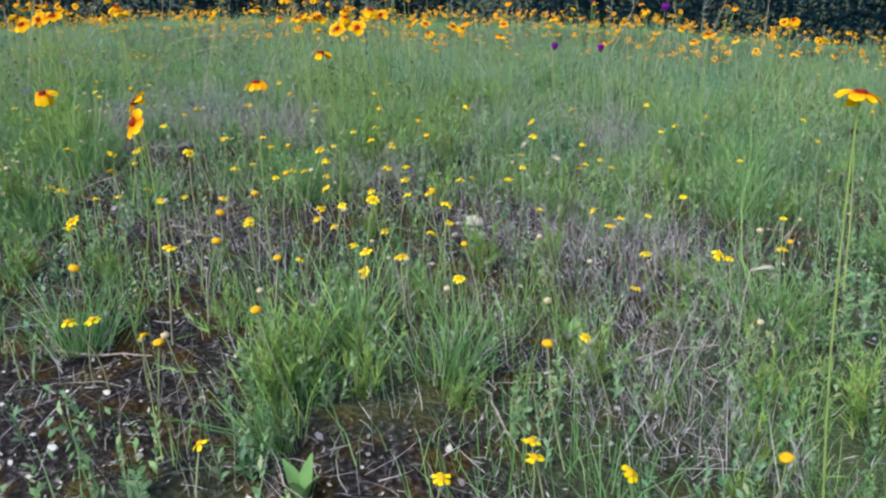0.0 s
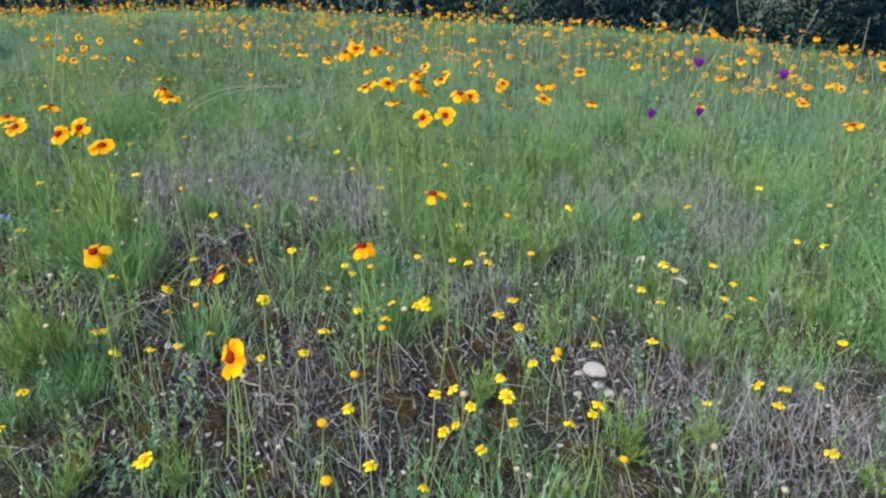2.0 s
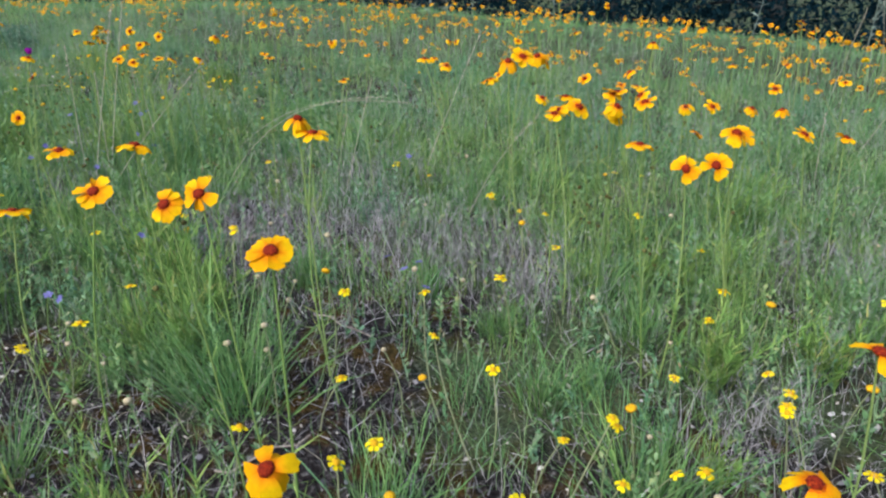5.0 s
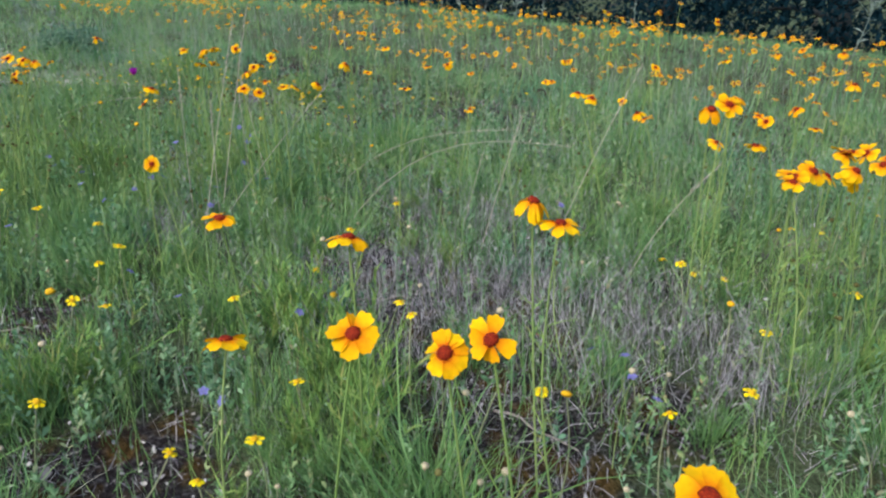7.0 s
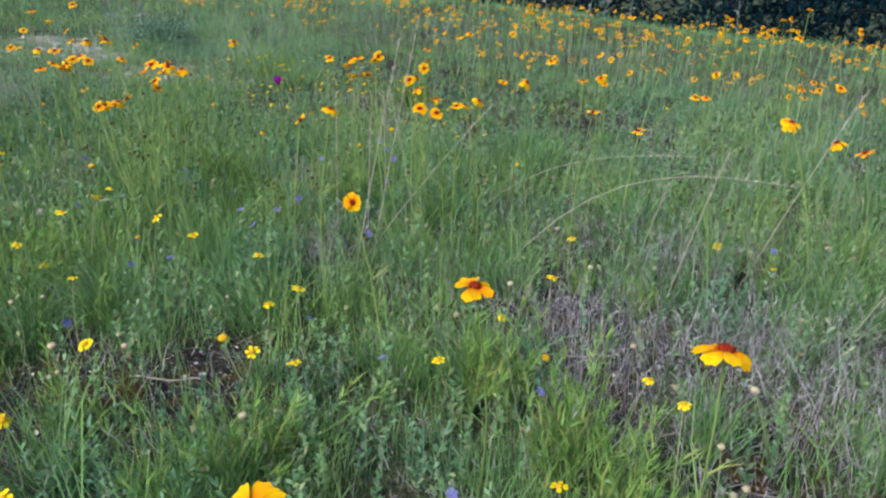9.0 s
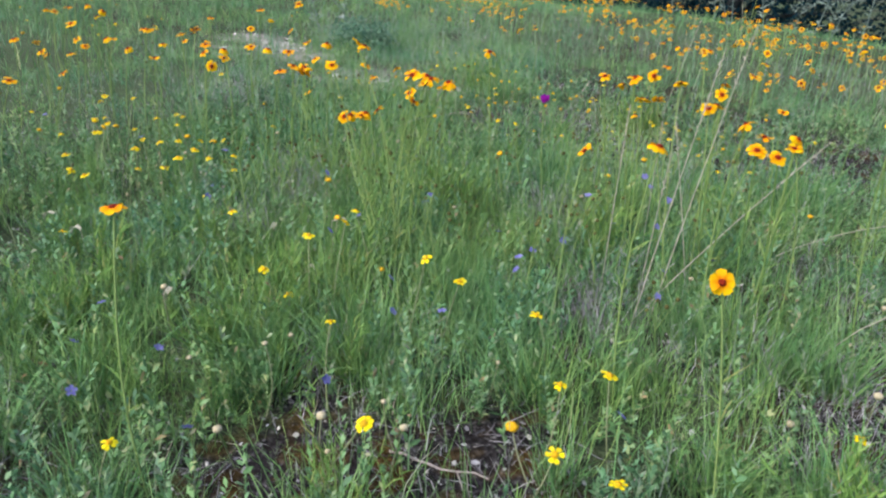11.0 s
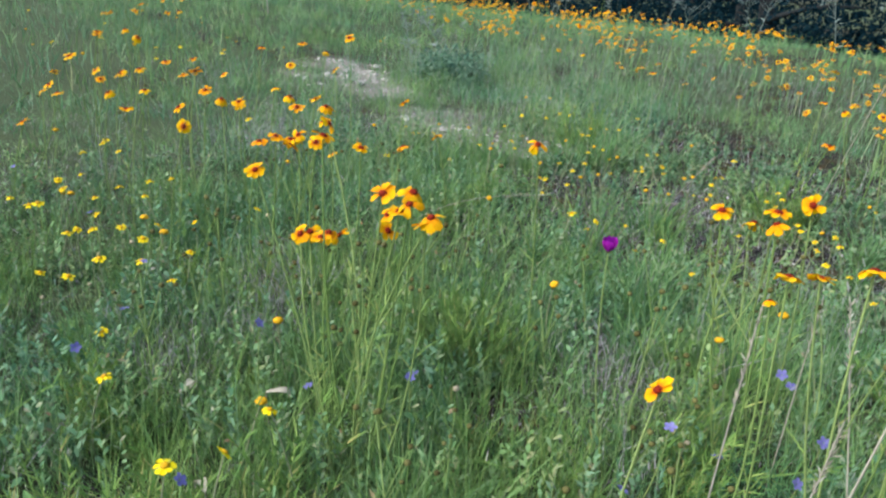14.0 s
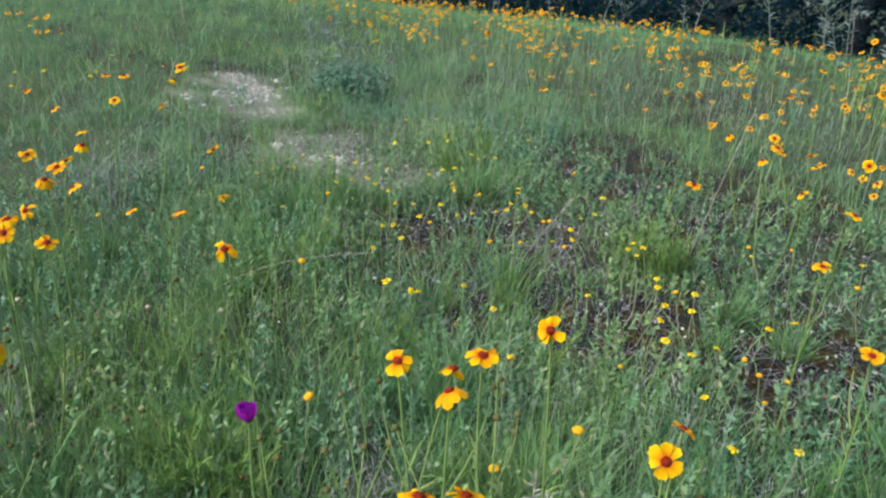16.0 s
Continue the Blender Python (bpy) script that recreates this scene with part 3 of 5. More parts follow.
SEED_MESH = dome_mesh("head", 0.0058, 0.0055, CREAM)
BUD_MESH = dome_mesh("bud", 0.0026, 0.003, BUD)
CALYX = dome_mesh("calyx", 0.0045, 0.003, BUD, 0.05)


def ring_mesh(name, petal, count, mats, seed):
    """All the petals of a small or distant flower in one mesh."""
    r = random.Random(seed)
    n = len(petal.vertices)
    co = np.empty(n * 3, np.float32)
    petal.vertices.foreach_get("co", co)
    co = co.reshape(-1, 3)
    f = np.array([p.vertices[:] for p in petal.polygons])
    ix = np.array([p.material_index for p in petal.polygons])
    vs, fs, ids = [], [], []
    for i in range(count):
        m = np.array(Matrix.Rotation(i * 2 * math.pi / count + r.uniform(-0.12, 0.12), 3, "Z") @ Matrix.Rotation(r.uniform(-0.25, 0.3), 3, "Y"))
        vs.append(co * r.uniform(0.85, 1.05) @ m.T + m @ np.array([0.003 * len(mats), 0, 0.0003 * (i % 2)]))
        fs.append(f + i * n), ids.append(ix)
    me = mesh_of(name, np.concatenate(vs), [np.concatenate(fs)], mats, np.concatenate(ids))
    me.attributes.new("along", "FLOAT", "POINT").data.foreach_set("value", np.tile(np.repeat(np.linspace(0, 1, n // 5), 5), count).astype(np.float32))
    return me


FLAT_PETAL = [petal_mesh("petal", 0.0105, 0.009, d, 0.1, [PETAL, PETAL_BASE], 0.3, 0.0, 3) for d in (0.15, 0.4)]
FAR_RING = [ring_mesh("petals", FLAT_PETAL[i % 2], 7, [PETAL, PETAL_BASE], i + 20) for i in range(4)]
CORE_RING = [ring_mesh("petals", PETALS[i % 5], 8, [PETAL, PETAL_BASE], i) for i in range(6)]


def face(tilt, towards):
    """A turn that leans an upward flower by tilt degrees to the compass angle towards (degrees, 0 is +x)."""
    return (Matrix.Rotation(radians(towards), 4, "Z") @ Matrix.Rotation(radians(tilt), 4, "Y") @ Matrix.Rotation(random.uniform(0, 6.28), 4, "Z"))


def coreopsis(head, tilt=None, towards=None, kind=None, size=None, label="", split=True, foot=None):
    """A coreopsis on its thin stem."""
    x, y, z = head
    fx, fy = x + 0.02 + random.gauss(0, 0.025), y - 0.028 + random.gauss(0, 0.025)
    if foot:
        fx, fy = random.gauss(foot[0], 0.012), random.gauss(foot[1], 0.012)
    fz = float(land(fx, fy)) - 0.006
    root = new("coreopsis_flower")
    root.location = (fx, fy, fz)
    at = Vector((x - fx, y - fy, z - fz))
    tilt = abs(random.gauss(24, 16)) if tilt is None else tilt
    towards = random.gauss(-65, 75) if towards is None else towards
    size = random.uniform(0.9, 1.05) if size is None else size
    if x < -0.55:
        size *= random.uniform(0.56, 0.7)
    elif y > 2.6:
        size *= 0.78
    if y > 3.0:
        size *= 0.9
    kind = random.choice((0, 0, 1, 1, 2, 4, 3)) if kind is None else kind
    turn = Matrix.Translation(at) @ face(tilt, towards) @ Matrix.Scale(size, 4)
    bow_seed, tip = random.random(), at - turn.to_3x3() @ Vector((0, 0, 0.003))
    part("stem", stem_mesh("stem", (0, 0, 0), tip, 0.0012, STEM, 0.06, bow_seed), root)
    if split:
        part("leaves", thread_leaves(stem_points((0, 0, 0), tip, 0.06, bow_seed), 22, 0.032), root, "thread-like bright green leaves")
    part("disc", random.choice(DISC_MESH), root, "dark red-brown disc", turn)
    part("calyx", CALYX, root, "", turn @ Matrix.Translation((0, 0, -0.0022)))
    if split:
        count = random.choice((7, 8, 8))
        for i in range(count):
            if random.random() < 0.06:
                continue
            m = turn @ Matrix.Rotation(i * 2 * math.pi / count + random.uniform(-0.14, 0.14), 4, "Z") @ Matrix.Translation((0.0038, 0, 0.0003 * (i % 2)))
            m = m @ Matrix.Rotation(random.gauss(0.03, 0.2), 4, "Y") @ Matrix.Rotation(random.gauss(0, 0.22), 4, "X") @ Matrix.Diagonal((random.uniform(0.84, 1.08), random.uniform(0.86, 1.12), 1, 1))
            part("petal", PETALS[kind], root, "", m)
    else:
        part("petals", random.choice(CORE_RING), root, "", turn)
    if random.random() < 0.4:
        off = at + Vector((random.gauss(0, 0.03), random.gauss(0, 0.03), -random.uniform(0.0, 0.06)))
        mid = at * 0.62
        part("side_stem", stem_mesh("side_stem", mid, off, 0.0007, STEM, 0.05, random.random()), root)
        part("bud", BUD_MESH, root, "small dark closed bud", Matrix.Translation(off))
    return tagged(root, label or random.choice(CORE_LABELS[kind]), "flower", "coreopsis in the meadow")


CORE_LABELS = {
    0: ("yellow coreopsis with flat petals and dark red disc",),
    1: ("golden coreopsis with red-flushed petal bases round a dark disc",),
    2: ("orange-yellow coreopsis with drooping petals on thin stem",),
    3: ("fading coreopsis with petals hanging below its dark disc",),
    4: ("yellow coreopsis with cupped petals and red-brown disc",),
}

COREOPSIS_A = [
    (0.018, 1.700, 0.443), (-0.146, 1.762, 0.425), (-0.123, 1.780, 0.432), (-0.197, 1.738, 0.437), (-0.298, 1.728, 0.406),
    (-0.291, 1.863, 0.430), (-0.182, 1.995, 0.437), (-0.149, 1.976, 0.429), (-0.720, 2.016, 0.375), (0.165, 2.167, 0.401),
    (-0.506, 1.923, 0.379), (0.219, 2.166, 0.380), (0.248, 2.195, 0.379), (0.388, 1.854, 0.376), (0.354, 1.738, 0.350),
    (0.357, 1.514, 0.342), (0.232, 1.630, 0.337), (0.064, 1.620, 0.344), (0.406, 2.598, 0.321), (-0.079, 2.447, 0.437),
    (0.890, 2.527, 0.334), (0.018, 2.329, 0.388), (0.085, 2.412, 0.382), (-1.019, 2.249, 0.366),
]
COREOPSIS_B = [
    (-1.330, 2.405, 0.434), (-1.327, 2.214, 0.393), (-0.811, 2.286, 0.409), (-0.762, 2.640, 0.426),
    (-1.105, 2.572, 0.406), (-0.962, 2.378, 0.448), (-1.264, 2.200, 0.428), (-1.375, 2.103, 0.443), (-1.530, 2.291, 0.394),
    (-1.024, 2.395, 0.411), (-1.122, 2.445, 0.421), (-0.965, 2.527, 0.407), (-1.811, 2.356, 0.391), (-1.779, 2.353, 0.362),
    (-1.291, 3.331, 0.349), (-1.537, 3.502, 0.292), (-2.113, 3.542, 0.274), (0.263, 2.226, 0.411), (0.203, 2.602, 0.349),
    (0.308, 2.615, 0.351), (0.034, 2.833, 0.321), (0.608, 2.819, 0.281),
]
COREOPSIS_C = [
    (-0.101, 2.638, 0.394), (-0.347, 2.619, 0.387), (0.072, 2.740, 0.424), (-0.796, 2.365, 0.398), (-0.837, 2.511, 0.370),
    (-0.612, 2.471, 0.394), (-0.100, 2.436, 0.431), (-0.239, 2.686, 0.340), (-0.109, 2.653, 0.324), (0.069, 2.443, 0.393),
    (0.146, 2.732, 0.314), (0.176, 2.707, 0.272), (0.262, 2.702, 0.329), (0.265, 2.261, 0.398), (0.342, 2.459, 0.356),
    (-0.240, 4.358, 0.255), (-0.585, 3.236, 0.318), (-0.606, 2.713, 0.305), (0.098, 2.519, 0.376), 
    (-0.356, 2.740, 0.352), (-0.285, 2.821, 0.313), (-0.086, 2.539, 0.423), (-0.712, 2.438, 0.433),
]
COREOPSIS_D = [
    (-0.849, 2.335, 0.423), (-0.759, 2.804, 0.361), (-1.298, 2.225, 0.423), (-1.434, 2.165, 0.342),
    (-0.806, 2.408, 0.388), (-0.592, 2.758, 0.411), (-0.600, 3.311, 0.305),
    (-1.451, 2.213, 0.454), (-1.852, 2.245, 0.390), (-2.056, 2.147, 0.379), (-2.105, 2.249, 0.394), (-1.247, 3.445, 0.321),
    (-1.127, 1.681, 0.413), (-1.010, 2.416, 0.410), (-1.112, 2.485, 0.404), (-1.100, 2.501, 0.415), (-1.709, 2.269, 0.363),
    (-1.905, 2.164, 0.379), (-1.401, 2.184, 0.352), (-1.304, 2.201, 0.387), (-1.225, 2.197, 0.430),
]
COREOPSIS_E = [
    (-2.027, 1.830, 0.350), (-2.453, 2.019, 0.313), (-2.314, 2.035, 0.334), (-2.316, 1.880, 0.369), (-1.393, 2.180, 0.460),
    (-3.153, 2.243, 0.335), (-1.073, 2.452, 0.424), (-1.378, 3.350, 0.314), (-1.422, 3.480, 0.301), (-1.408, 3.206, 0.292),
    (-1.298, 3.349, 0.277), (-1.960, 2.449, 0.243), (-1.730, 2.290, 0.361), (-2.249, 2.599, 0.341), (-2.591, 2.444, 0.285),
    (-1.921, 2.588, 0.335), (-1.719, 2.531, 0.328), (-2.148, 2.336, 0.313), (-2.678, 2.583, 0.331),
]
DAISIES_A = [
    (0.544, 1.899, 0.156), (0.524, 1.849, 0.165), (0.368, 1.612, 0.199), (0.773, 2.186, 0.135), (0.887, 1.797, 0.088),
    (0.481, 1.622, 0.144), (0.530, 1.737, 0.194), (0.903, 2.171, 0.098), (-0.040, 1.549, 0.144), (-0.375, 2.066, 0.240),
    (0.030, 2.325, 0.175), (-0.116, 1.932, 0.288), (-0.400, 1.899, 0.220), (-0.373, 1.806, 0.225), (-0.378, 1.741, 0.227),
    (-0.330, 2.020, 0.260), (-0.018, 2.300, 0.217), (0.014, 2.706, 0.167), (-0.799, 1.997, 0.246), (-1.282, 2.064, 0.250),
    (-1.233, 2.009, 0.264), (-1.264, 1.968, 0.246), (-1.029, 2.025, 0.247), (-1.049, 1.986, 0.285),
]
DAISIES_B = [
    (-1.799, 2.037, 0.241), (-1.128, 2.859, 0.195), (-1.300, 3.089, 0.173), (-1.228, 2.919, 0.195), (-1.545, 3.072, 0.197),
    (-1.825, 3.084, 0.168), (-1.741, 2.907, 0.181), (-0.916, 1.784, 0.240), (-0.732, 1.914, 0.210), (-0.796, 1.911, 0.202),
    (-0.595, 2.005, 0.214), (-0.850, 1.914, 0.199), (-0.937, 2.060, 0.226), (-1.090, 1.875, 0.227), (-0.502, 2.096, 0.199),
    (-0.072, 1.698, 0.159), (0.057, 1.710, 0.158), (0.178, 1.687, 0.171), (0.654, 2.016, 0.194), (0.339, 2.267, 0.178),
    (-0.179, 2.051, 0.187), (-0.491, 1.797, 0.163), (0.074, 1.958, 0.197), (0.111, 3.080, 0.156),
]
MALLOWS_A = [
    (0.605, 2.698, 0.400), (0.609, 2.800, 0.272), (0.769, 2.754, 0.374), (0.520, 2.681, 0.289), (-1.169, 2.355, 0.393),
]
SEEDHEADS_A = [
    (-0.135, 1.846, 0.262), (-0.939, 1.759, 0.208), (-0.712, 1.864, 0.185), (-0.270, 2.044, 0.096), (-2.765, 1.878, 0.325),
]


# those that turn their faces in a plain way: tilt, towards, kind
FACING = {0: (26, -60, 0), 1: (40, -80, 1), 2: (42, -70, 0), 3: (35, -75, 0), 4: (24, 120, 1), 5: (14, 100, 2), 6: (15, 0, 3), 7: (12, 60, 1), 8: (62, -60, 0), 9: (10, 100, 1), 10: (8, -20, 1),
          11: (45, -75, 0), 12: (45, -70, 0), 13: (8, 0, 2), 14: (6, 0, 2), 15: (62, -100, 0), 16: (42, -150, 1), 17: (25, -60, 3)}
for i, p in enumerate(COREOPSIS_A):
    coreopsis(p, *FACING.get(i, (None, None, None)), size=0.9 if i < 5 else 1.0 if i < 13 else None)
for p, tilt, size in (((-0.444, 1.609, 0.43), 35, 0.82), ((-0.42, 1.592, 0.441), 42, 0.82), ((-0.416, 1.572, 0.451), 42, 0.82)):
    coreopsis(p, tilt, -70, 1, size)
TURNED = {(-1.122, 2.445, 0.421): (18, -60, 1), (-1.112, 2.485, 0.404): (20, 115, 2), (-0.965, 2.527, 0.407): (48, -62, 0), (-0.962, 2.378, 0.448): (20, 125, 2), (-1.024, 2.395, 0.411): (24, 120, 1), (-1.01, 2.416, 0.41): (28, 100, 4), (-1.105, 2.572, 0.406): (58, -60, 0)}
for p in COREOPSIS_B + COREOPSIS_C + COREOPSIS_D + COREOPSIS_E:
    in_bunch = math.hypot(p[0] + 1.34, p[1] - 2.19) < 0.14
    coreopsis(p, *TURNED.get(p, (None, None, None)), split=p[1] < 2.65 and p[0] > -2.0, foot=(-1.28, 2.14) if in_bunch else None)
for p in ((0.059, 2.497, 0.343), (-0.044, 2.707, 0.355), (-0.045, 2.584, 0.347), (-0.31, 3.056, 0.359), (0.009, 3.118, 0.355), (-1.082, 2.957, 0.353), (-0.997, 2.91, 0.305), (-2.328, 1.928, 0.377), (-2.012, 2.105, 0.36), (-0.863, 2.150, 0.431), (-0.749, 2.879, 0.354)):
    coreopsis(p)
coreopsis((1.066, 1.507, 0.404), 10, 100, 1, 0.85)
coreopsis((-0.953, 2.462, 0.4), 40, -75, 1)
coreopsis((-0.947, 2.474, 0.404), 15, 100, 2)
coreopsis((-0.97, 2.548, 0.417), 35, 90, 4, 0.7)
coreopsis((-1.034, 2.396, 0.385), 20, 150, 3, 0.55)


def daisy(head, split):
    """A small yellow daisy with short toothed rays."""
    x, y, z = head
    fx, fy = x + 0.008 + random.gauss(0, 0.02), y - 0.01 + random.gauss(0, 0.02)
    fz = float(land(fx, fy)) - 0.004
    z = max(z, fz + 0.04)
    root = new("yellow_daisy")
    root.location = (fx, fy, fz)
    at = Vector((x - fx, y - fy, z - fz))
    turn = Matrix.Translation(at) @ face(abs(random.gauss(12, 14)), random.uniform(0, 360)) @ Matrix.Scale(random.uniform(0.65, 0.95) * (0.72 if y > 2.7 else 1.0), 4)
    part("stem", stem_mesh("stem", (0, 0, 0), at, 0.001, PALE_STEM, 0.08, random.random()), root)
    button = random.random() < 0.22
    part("disc", SMALL_DISC, root, "golden domed disc", turn @ Matrix.Scale(1.75 if button else 1.0, 4))
    if button:
        return tagged(root, "small golden daisy button without petals on a pale stem", "flower", "yellow daisies in the meadow")
    if split:
        count = random.choice((6, 7, 8))
        kind = random.choice((0, 0, 1))
        for i in range(count):
            m = turn @ Matrix.Rotation(i * 2 * math.pi / count + random.uniform(-0.15, 0.15), 4, "Z") @ Matrix.Translation((0.0032, 0, 0)) @ Matrix.Rotation(random.gauss(0, 0.15), 4, "Y")
            part("petal", SMALL_PETAL[kind], root, "", m)
    else:
        part("petals", random.choice(DAISY_RING), root, "", turn)
    return tagged(root, "small bright yellow daisy on a thin stem in the grass", "flower", "yellow daisies in the meadow")


DAISY_RING = [ring_mesh("petals", SMALL_PETAL[i % 2], 7, [YELLOW], i) for i in range(3)]
for p in DAISIES_A + DAISIES_B:
    daisy(p, True)


def seed_head(head):
    x, y, z = head
    fx, fy = x + random.gauss(0, 0.015), y + random.gauss(0, 0.015)
    fz = float(land(fx, fy)) - 0.004
    z = max(z, fz + 0.03)
    root = new("cream_seed_head")
    root.location = (fx, fy, fz)
    at = Vector((x - fx, y - fy, z - fz))
    part("stem", stem_mesh("stem", (0, 0, 0), at, 0.0009, PALE_STEM, 0.08, random.random()), root)
    part("head", SEED_MESH, root, "round cream seed head", Matrix.Translation(at) @ Matrix.Scale(random.uniform(0.45, 0.85), 4))
    return tagged(root, "dried daisy gone to a round cream seed head", "seed head", "cream seed heads in the grass")


for p in SEEDHEADS_A:
    seed_head(p)

CUP, DARK_CUP = (petal_mesh("petal", 0.019, 0.017, -0.75, 0.45, [mat, mat], notch=0.1) for mat in (MAGENTA, VIOLET))


def mallow(head, towards=-60):
    """A deep magenta cup-shaped mallow."""
    x, y, z = head
    fx, fy = x + random.gauss(0, 0.02), y + random.gauss(0, 0.02)
    fz = float(land(fx, fy)) - 0.005
    root = new("purple_mallow")
    root.location = (fx, fy, fz)
    at = Vector((x - fx, y - fy, z - fz - 0.01))
    turn = Matrix.Translation(at) @ face(random.uniform(0, 14), towards) @ Matrix.Scale(0.62 if x < 0 else 0.8, 4)
    part("stem", stem_mesh("stem", (0, 0, 0), at, 0.001, STEM, 0.05, random.random()), root)
    part("calyx", CALYX, root, "", turn)
    for i in range(5):
        m = turn @ Matrix.Rotation(i * 2 * math.pi / 5, 4, "Z") @ Matrix.Translation((0.002, 0, 0)) @ Matrix.Rotation(-0.62 + random.gauss(0, 0.12), 4, "Y")
        part("petal", DARK_CUP if x > 0 else CUP, root, "", m)
    return tagged(root, "deep violet cup-shaped mallow flower on a slender stem" if x > 0 else "deep magenta cup-shaped mallow flower on a slender stem", "flower", "purple mallows")


for p in MALLOWS_A:
    mallow(p)


# flowers that stand thickly towards the crest
def crowd():
    out = []
    while len(out) < 165:
        x, y = random.uniform(-5.5, 2.0), random.uniform(2.7, 5.4)
        s = float(downhill(x, y))
        if s < 0.8 or s > 2.2 or random.random() > 0.25 + 0.6 * (float(wobble(x, y, 0.5, 41)) > 0.1):
            continue
        if x < -1.2 and s < 1.2 and random.random() < 0.7:
            continue
        out.append((x, y, float(land(x, y)) + random.gauss(0.22, 0.035)))
    return out


# close bunches
for (cx, cy, cz), n in (((-1.264, 2.2, 0.425), 3), ((-1.4, 2.175, 0.35), 3), ((-1.71, 2.27, 0.365), 3), ((0.03, 2.33, 0.385), 3), ((0.09, 2.44, 0.385), 3), ((-0.79, 2.33, 0.405), 2)):
    for i in range(n):
        coreopsis((random.gauss(cx, 0.022), random.gauss(cy, 0.022), random.gauss(cz, 0.009)), split=cx > -1.5, foot=(-1.28, 2.14) if -1.5 < cx < -1.2 else None)
# loose groups on the flank
for cx, cy, n in ((-2.1, 2.2, 8), (-2.55, 2.1, 8), (-1.75, 2.38, 5), (-2.9, 2.35, 7), (-3.6, 2.5, 10), (-2.3, 2.5, 5)):
    for i in range(n):
        x, y = random.gauss(cx, 0.12), random.gauss(cy, 0.09)
        coreopsis((x, y, float(land(x, y)) + random.gauss(0.23, 0.03)), split=False)
for p in crowd():
    coreopsis(p, split=False)


def build_far_flowers():
    """The orange band along the crest and over it: heads on stems, too many to count."""
    n = FAR_FLOWERS
    x, y = rng.uniform(-9, 3.2, n), rng.uniform(2.6, 7.4, n)
    s = downhill(x, y)
    ok = (s > 1.5) & (s < 2.8) & (rng.uniform(0, 1, n) < np.clip(0.35 + 0.6 * wobble(x, y, 0.6, 42) + 0.35 * (s > 2.5), 0.05, 1)) & (rng.uniform(0, 1, n) < np.clip(1.2 + (x + 2) * 0.16, 0.12, 1))
    x, y = x[ok], y[ok]
    vs, fs, ids, o = [], [], [], 0
    rings = []
    for ring in FAR_RING:
        co = np.empty(len(ring.vertices) * 3, np.float32)
        ring.vertices.foreach_get("co", co)
        rings.append((co.reshape(-1, 3), np.array([p.vertices[:] for p in ring.polygons]), np.array([p.material_index for p in ring.polygons])))
    dome = np.array([(0.006 * math.cos(a), 0.006 * math.sin(a), 0.001) for a in np.arange(8) * math.pi / 4] + [(0.0035 * math.cos(a), 0.0035 * math.sin(a), 0.004) for a in np.arange(8) * math.pi / 4])
    dome_f = np.array([(i, (i + 1) % 8, 8 + (i + 1) % 8, 8 + i) for i in range(8)] + [(8, 9, 10, 11), (8, 11, 12, 15), (12, 13, 14, 15)])
    for i, (px, py) in enumerate(zip(x, y)):
        h = np.array([px, py, float(land(px, py)) + random.gauss(0.095, 0.018)])
        m = np.array(face(abs(random.gauss(28, 18)), random.gauss(-70, 70)).to_3x3())
        co, f, ix = rings[i % len(rings)]
        m = m * random.uniform(0.5, 0.85)
        vs.append(co @ m.T + h), fs.append(f + o), ids.append(ix)
        o += len(co)
        vs.append(dome @ m.T + h), fs.append(dome_f + o), ids.append(np.full(len(dome_f), 2))
        o += len(dome)
        w = 0.0011
        g = h - np.array([random.gauss(0, 0.02), random.gauss(0, 0.02), 0.2])
        vs.append(np.array([g - (w, 0, 0), g + (w, 0, 0), h + (w, 0, -0.002), h - (w, 0, 0.002)])), fs.append(np.array([(0, 1, 2, 3)]) + o), ids.append(np.array([3]))
        o += 4
    me = mesh_of("far_coreopsis", np.concatenate(vs), [np.concatenate(fs)], [PETAL_FAR, PETAL_FAR, DISC, GRASS], np.concatenate(ids))
    tagged(new("far_coreopsis", me), "dense drift of orange-yellow coreopsis along the crest", "flowers", kind="stuff")


PETAL_FAR = plant("far_coreopsis_petal", ((0, (0.6, 0.235, 0.003)), (0.4, (0.62, 0.3, 0.003)), (1, (0.63, 0.4, 0.0042))), "island", 0.55, 0.3, 220)
build_far_flowers()


# ---- the wood beyond the crest ----
def leaf_cloud(centres, radii, per, size, flat=0.8):
    n = len(centres) * per
    c = np.repeat(centres, per, 0)
    r = np.repeat(radii, per)
    d = unit(rng.normal(0, 1, (n, 3))) * (rng.uniform(0.25, 1, n) ** 0.5)[:, None]
    base = c + d * r[:, None] * np.array([1, 1, flat])
    way = unit(d + rng.normal(0, 0.6, (n, 3)) + np.array([0, 0, -0.2]))
    length = rng.uniform(0.6, 1.3, n) * size
    return strips(base, way, length, length * 0.55, rng.normal(0, 0.15, (n, 3)), LEAF_SHAPE)


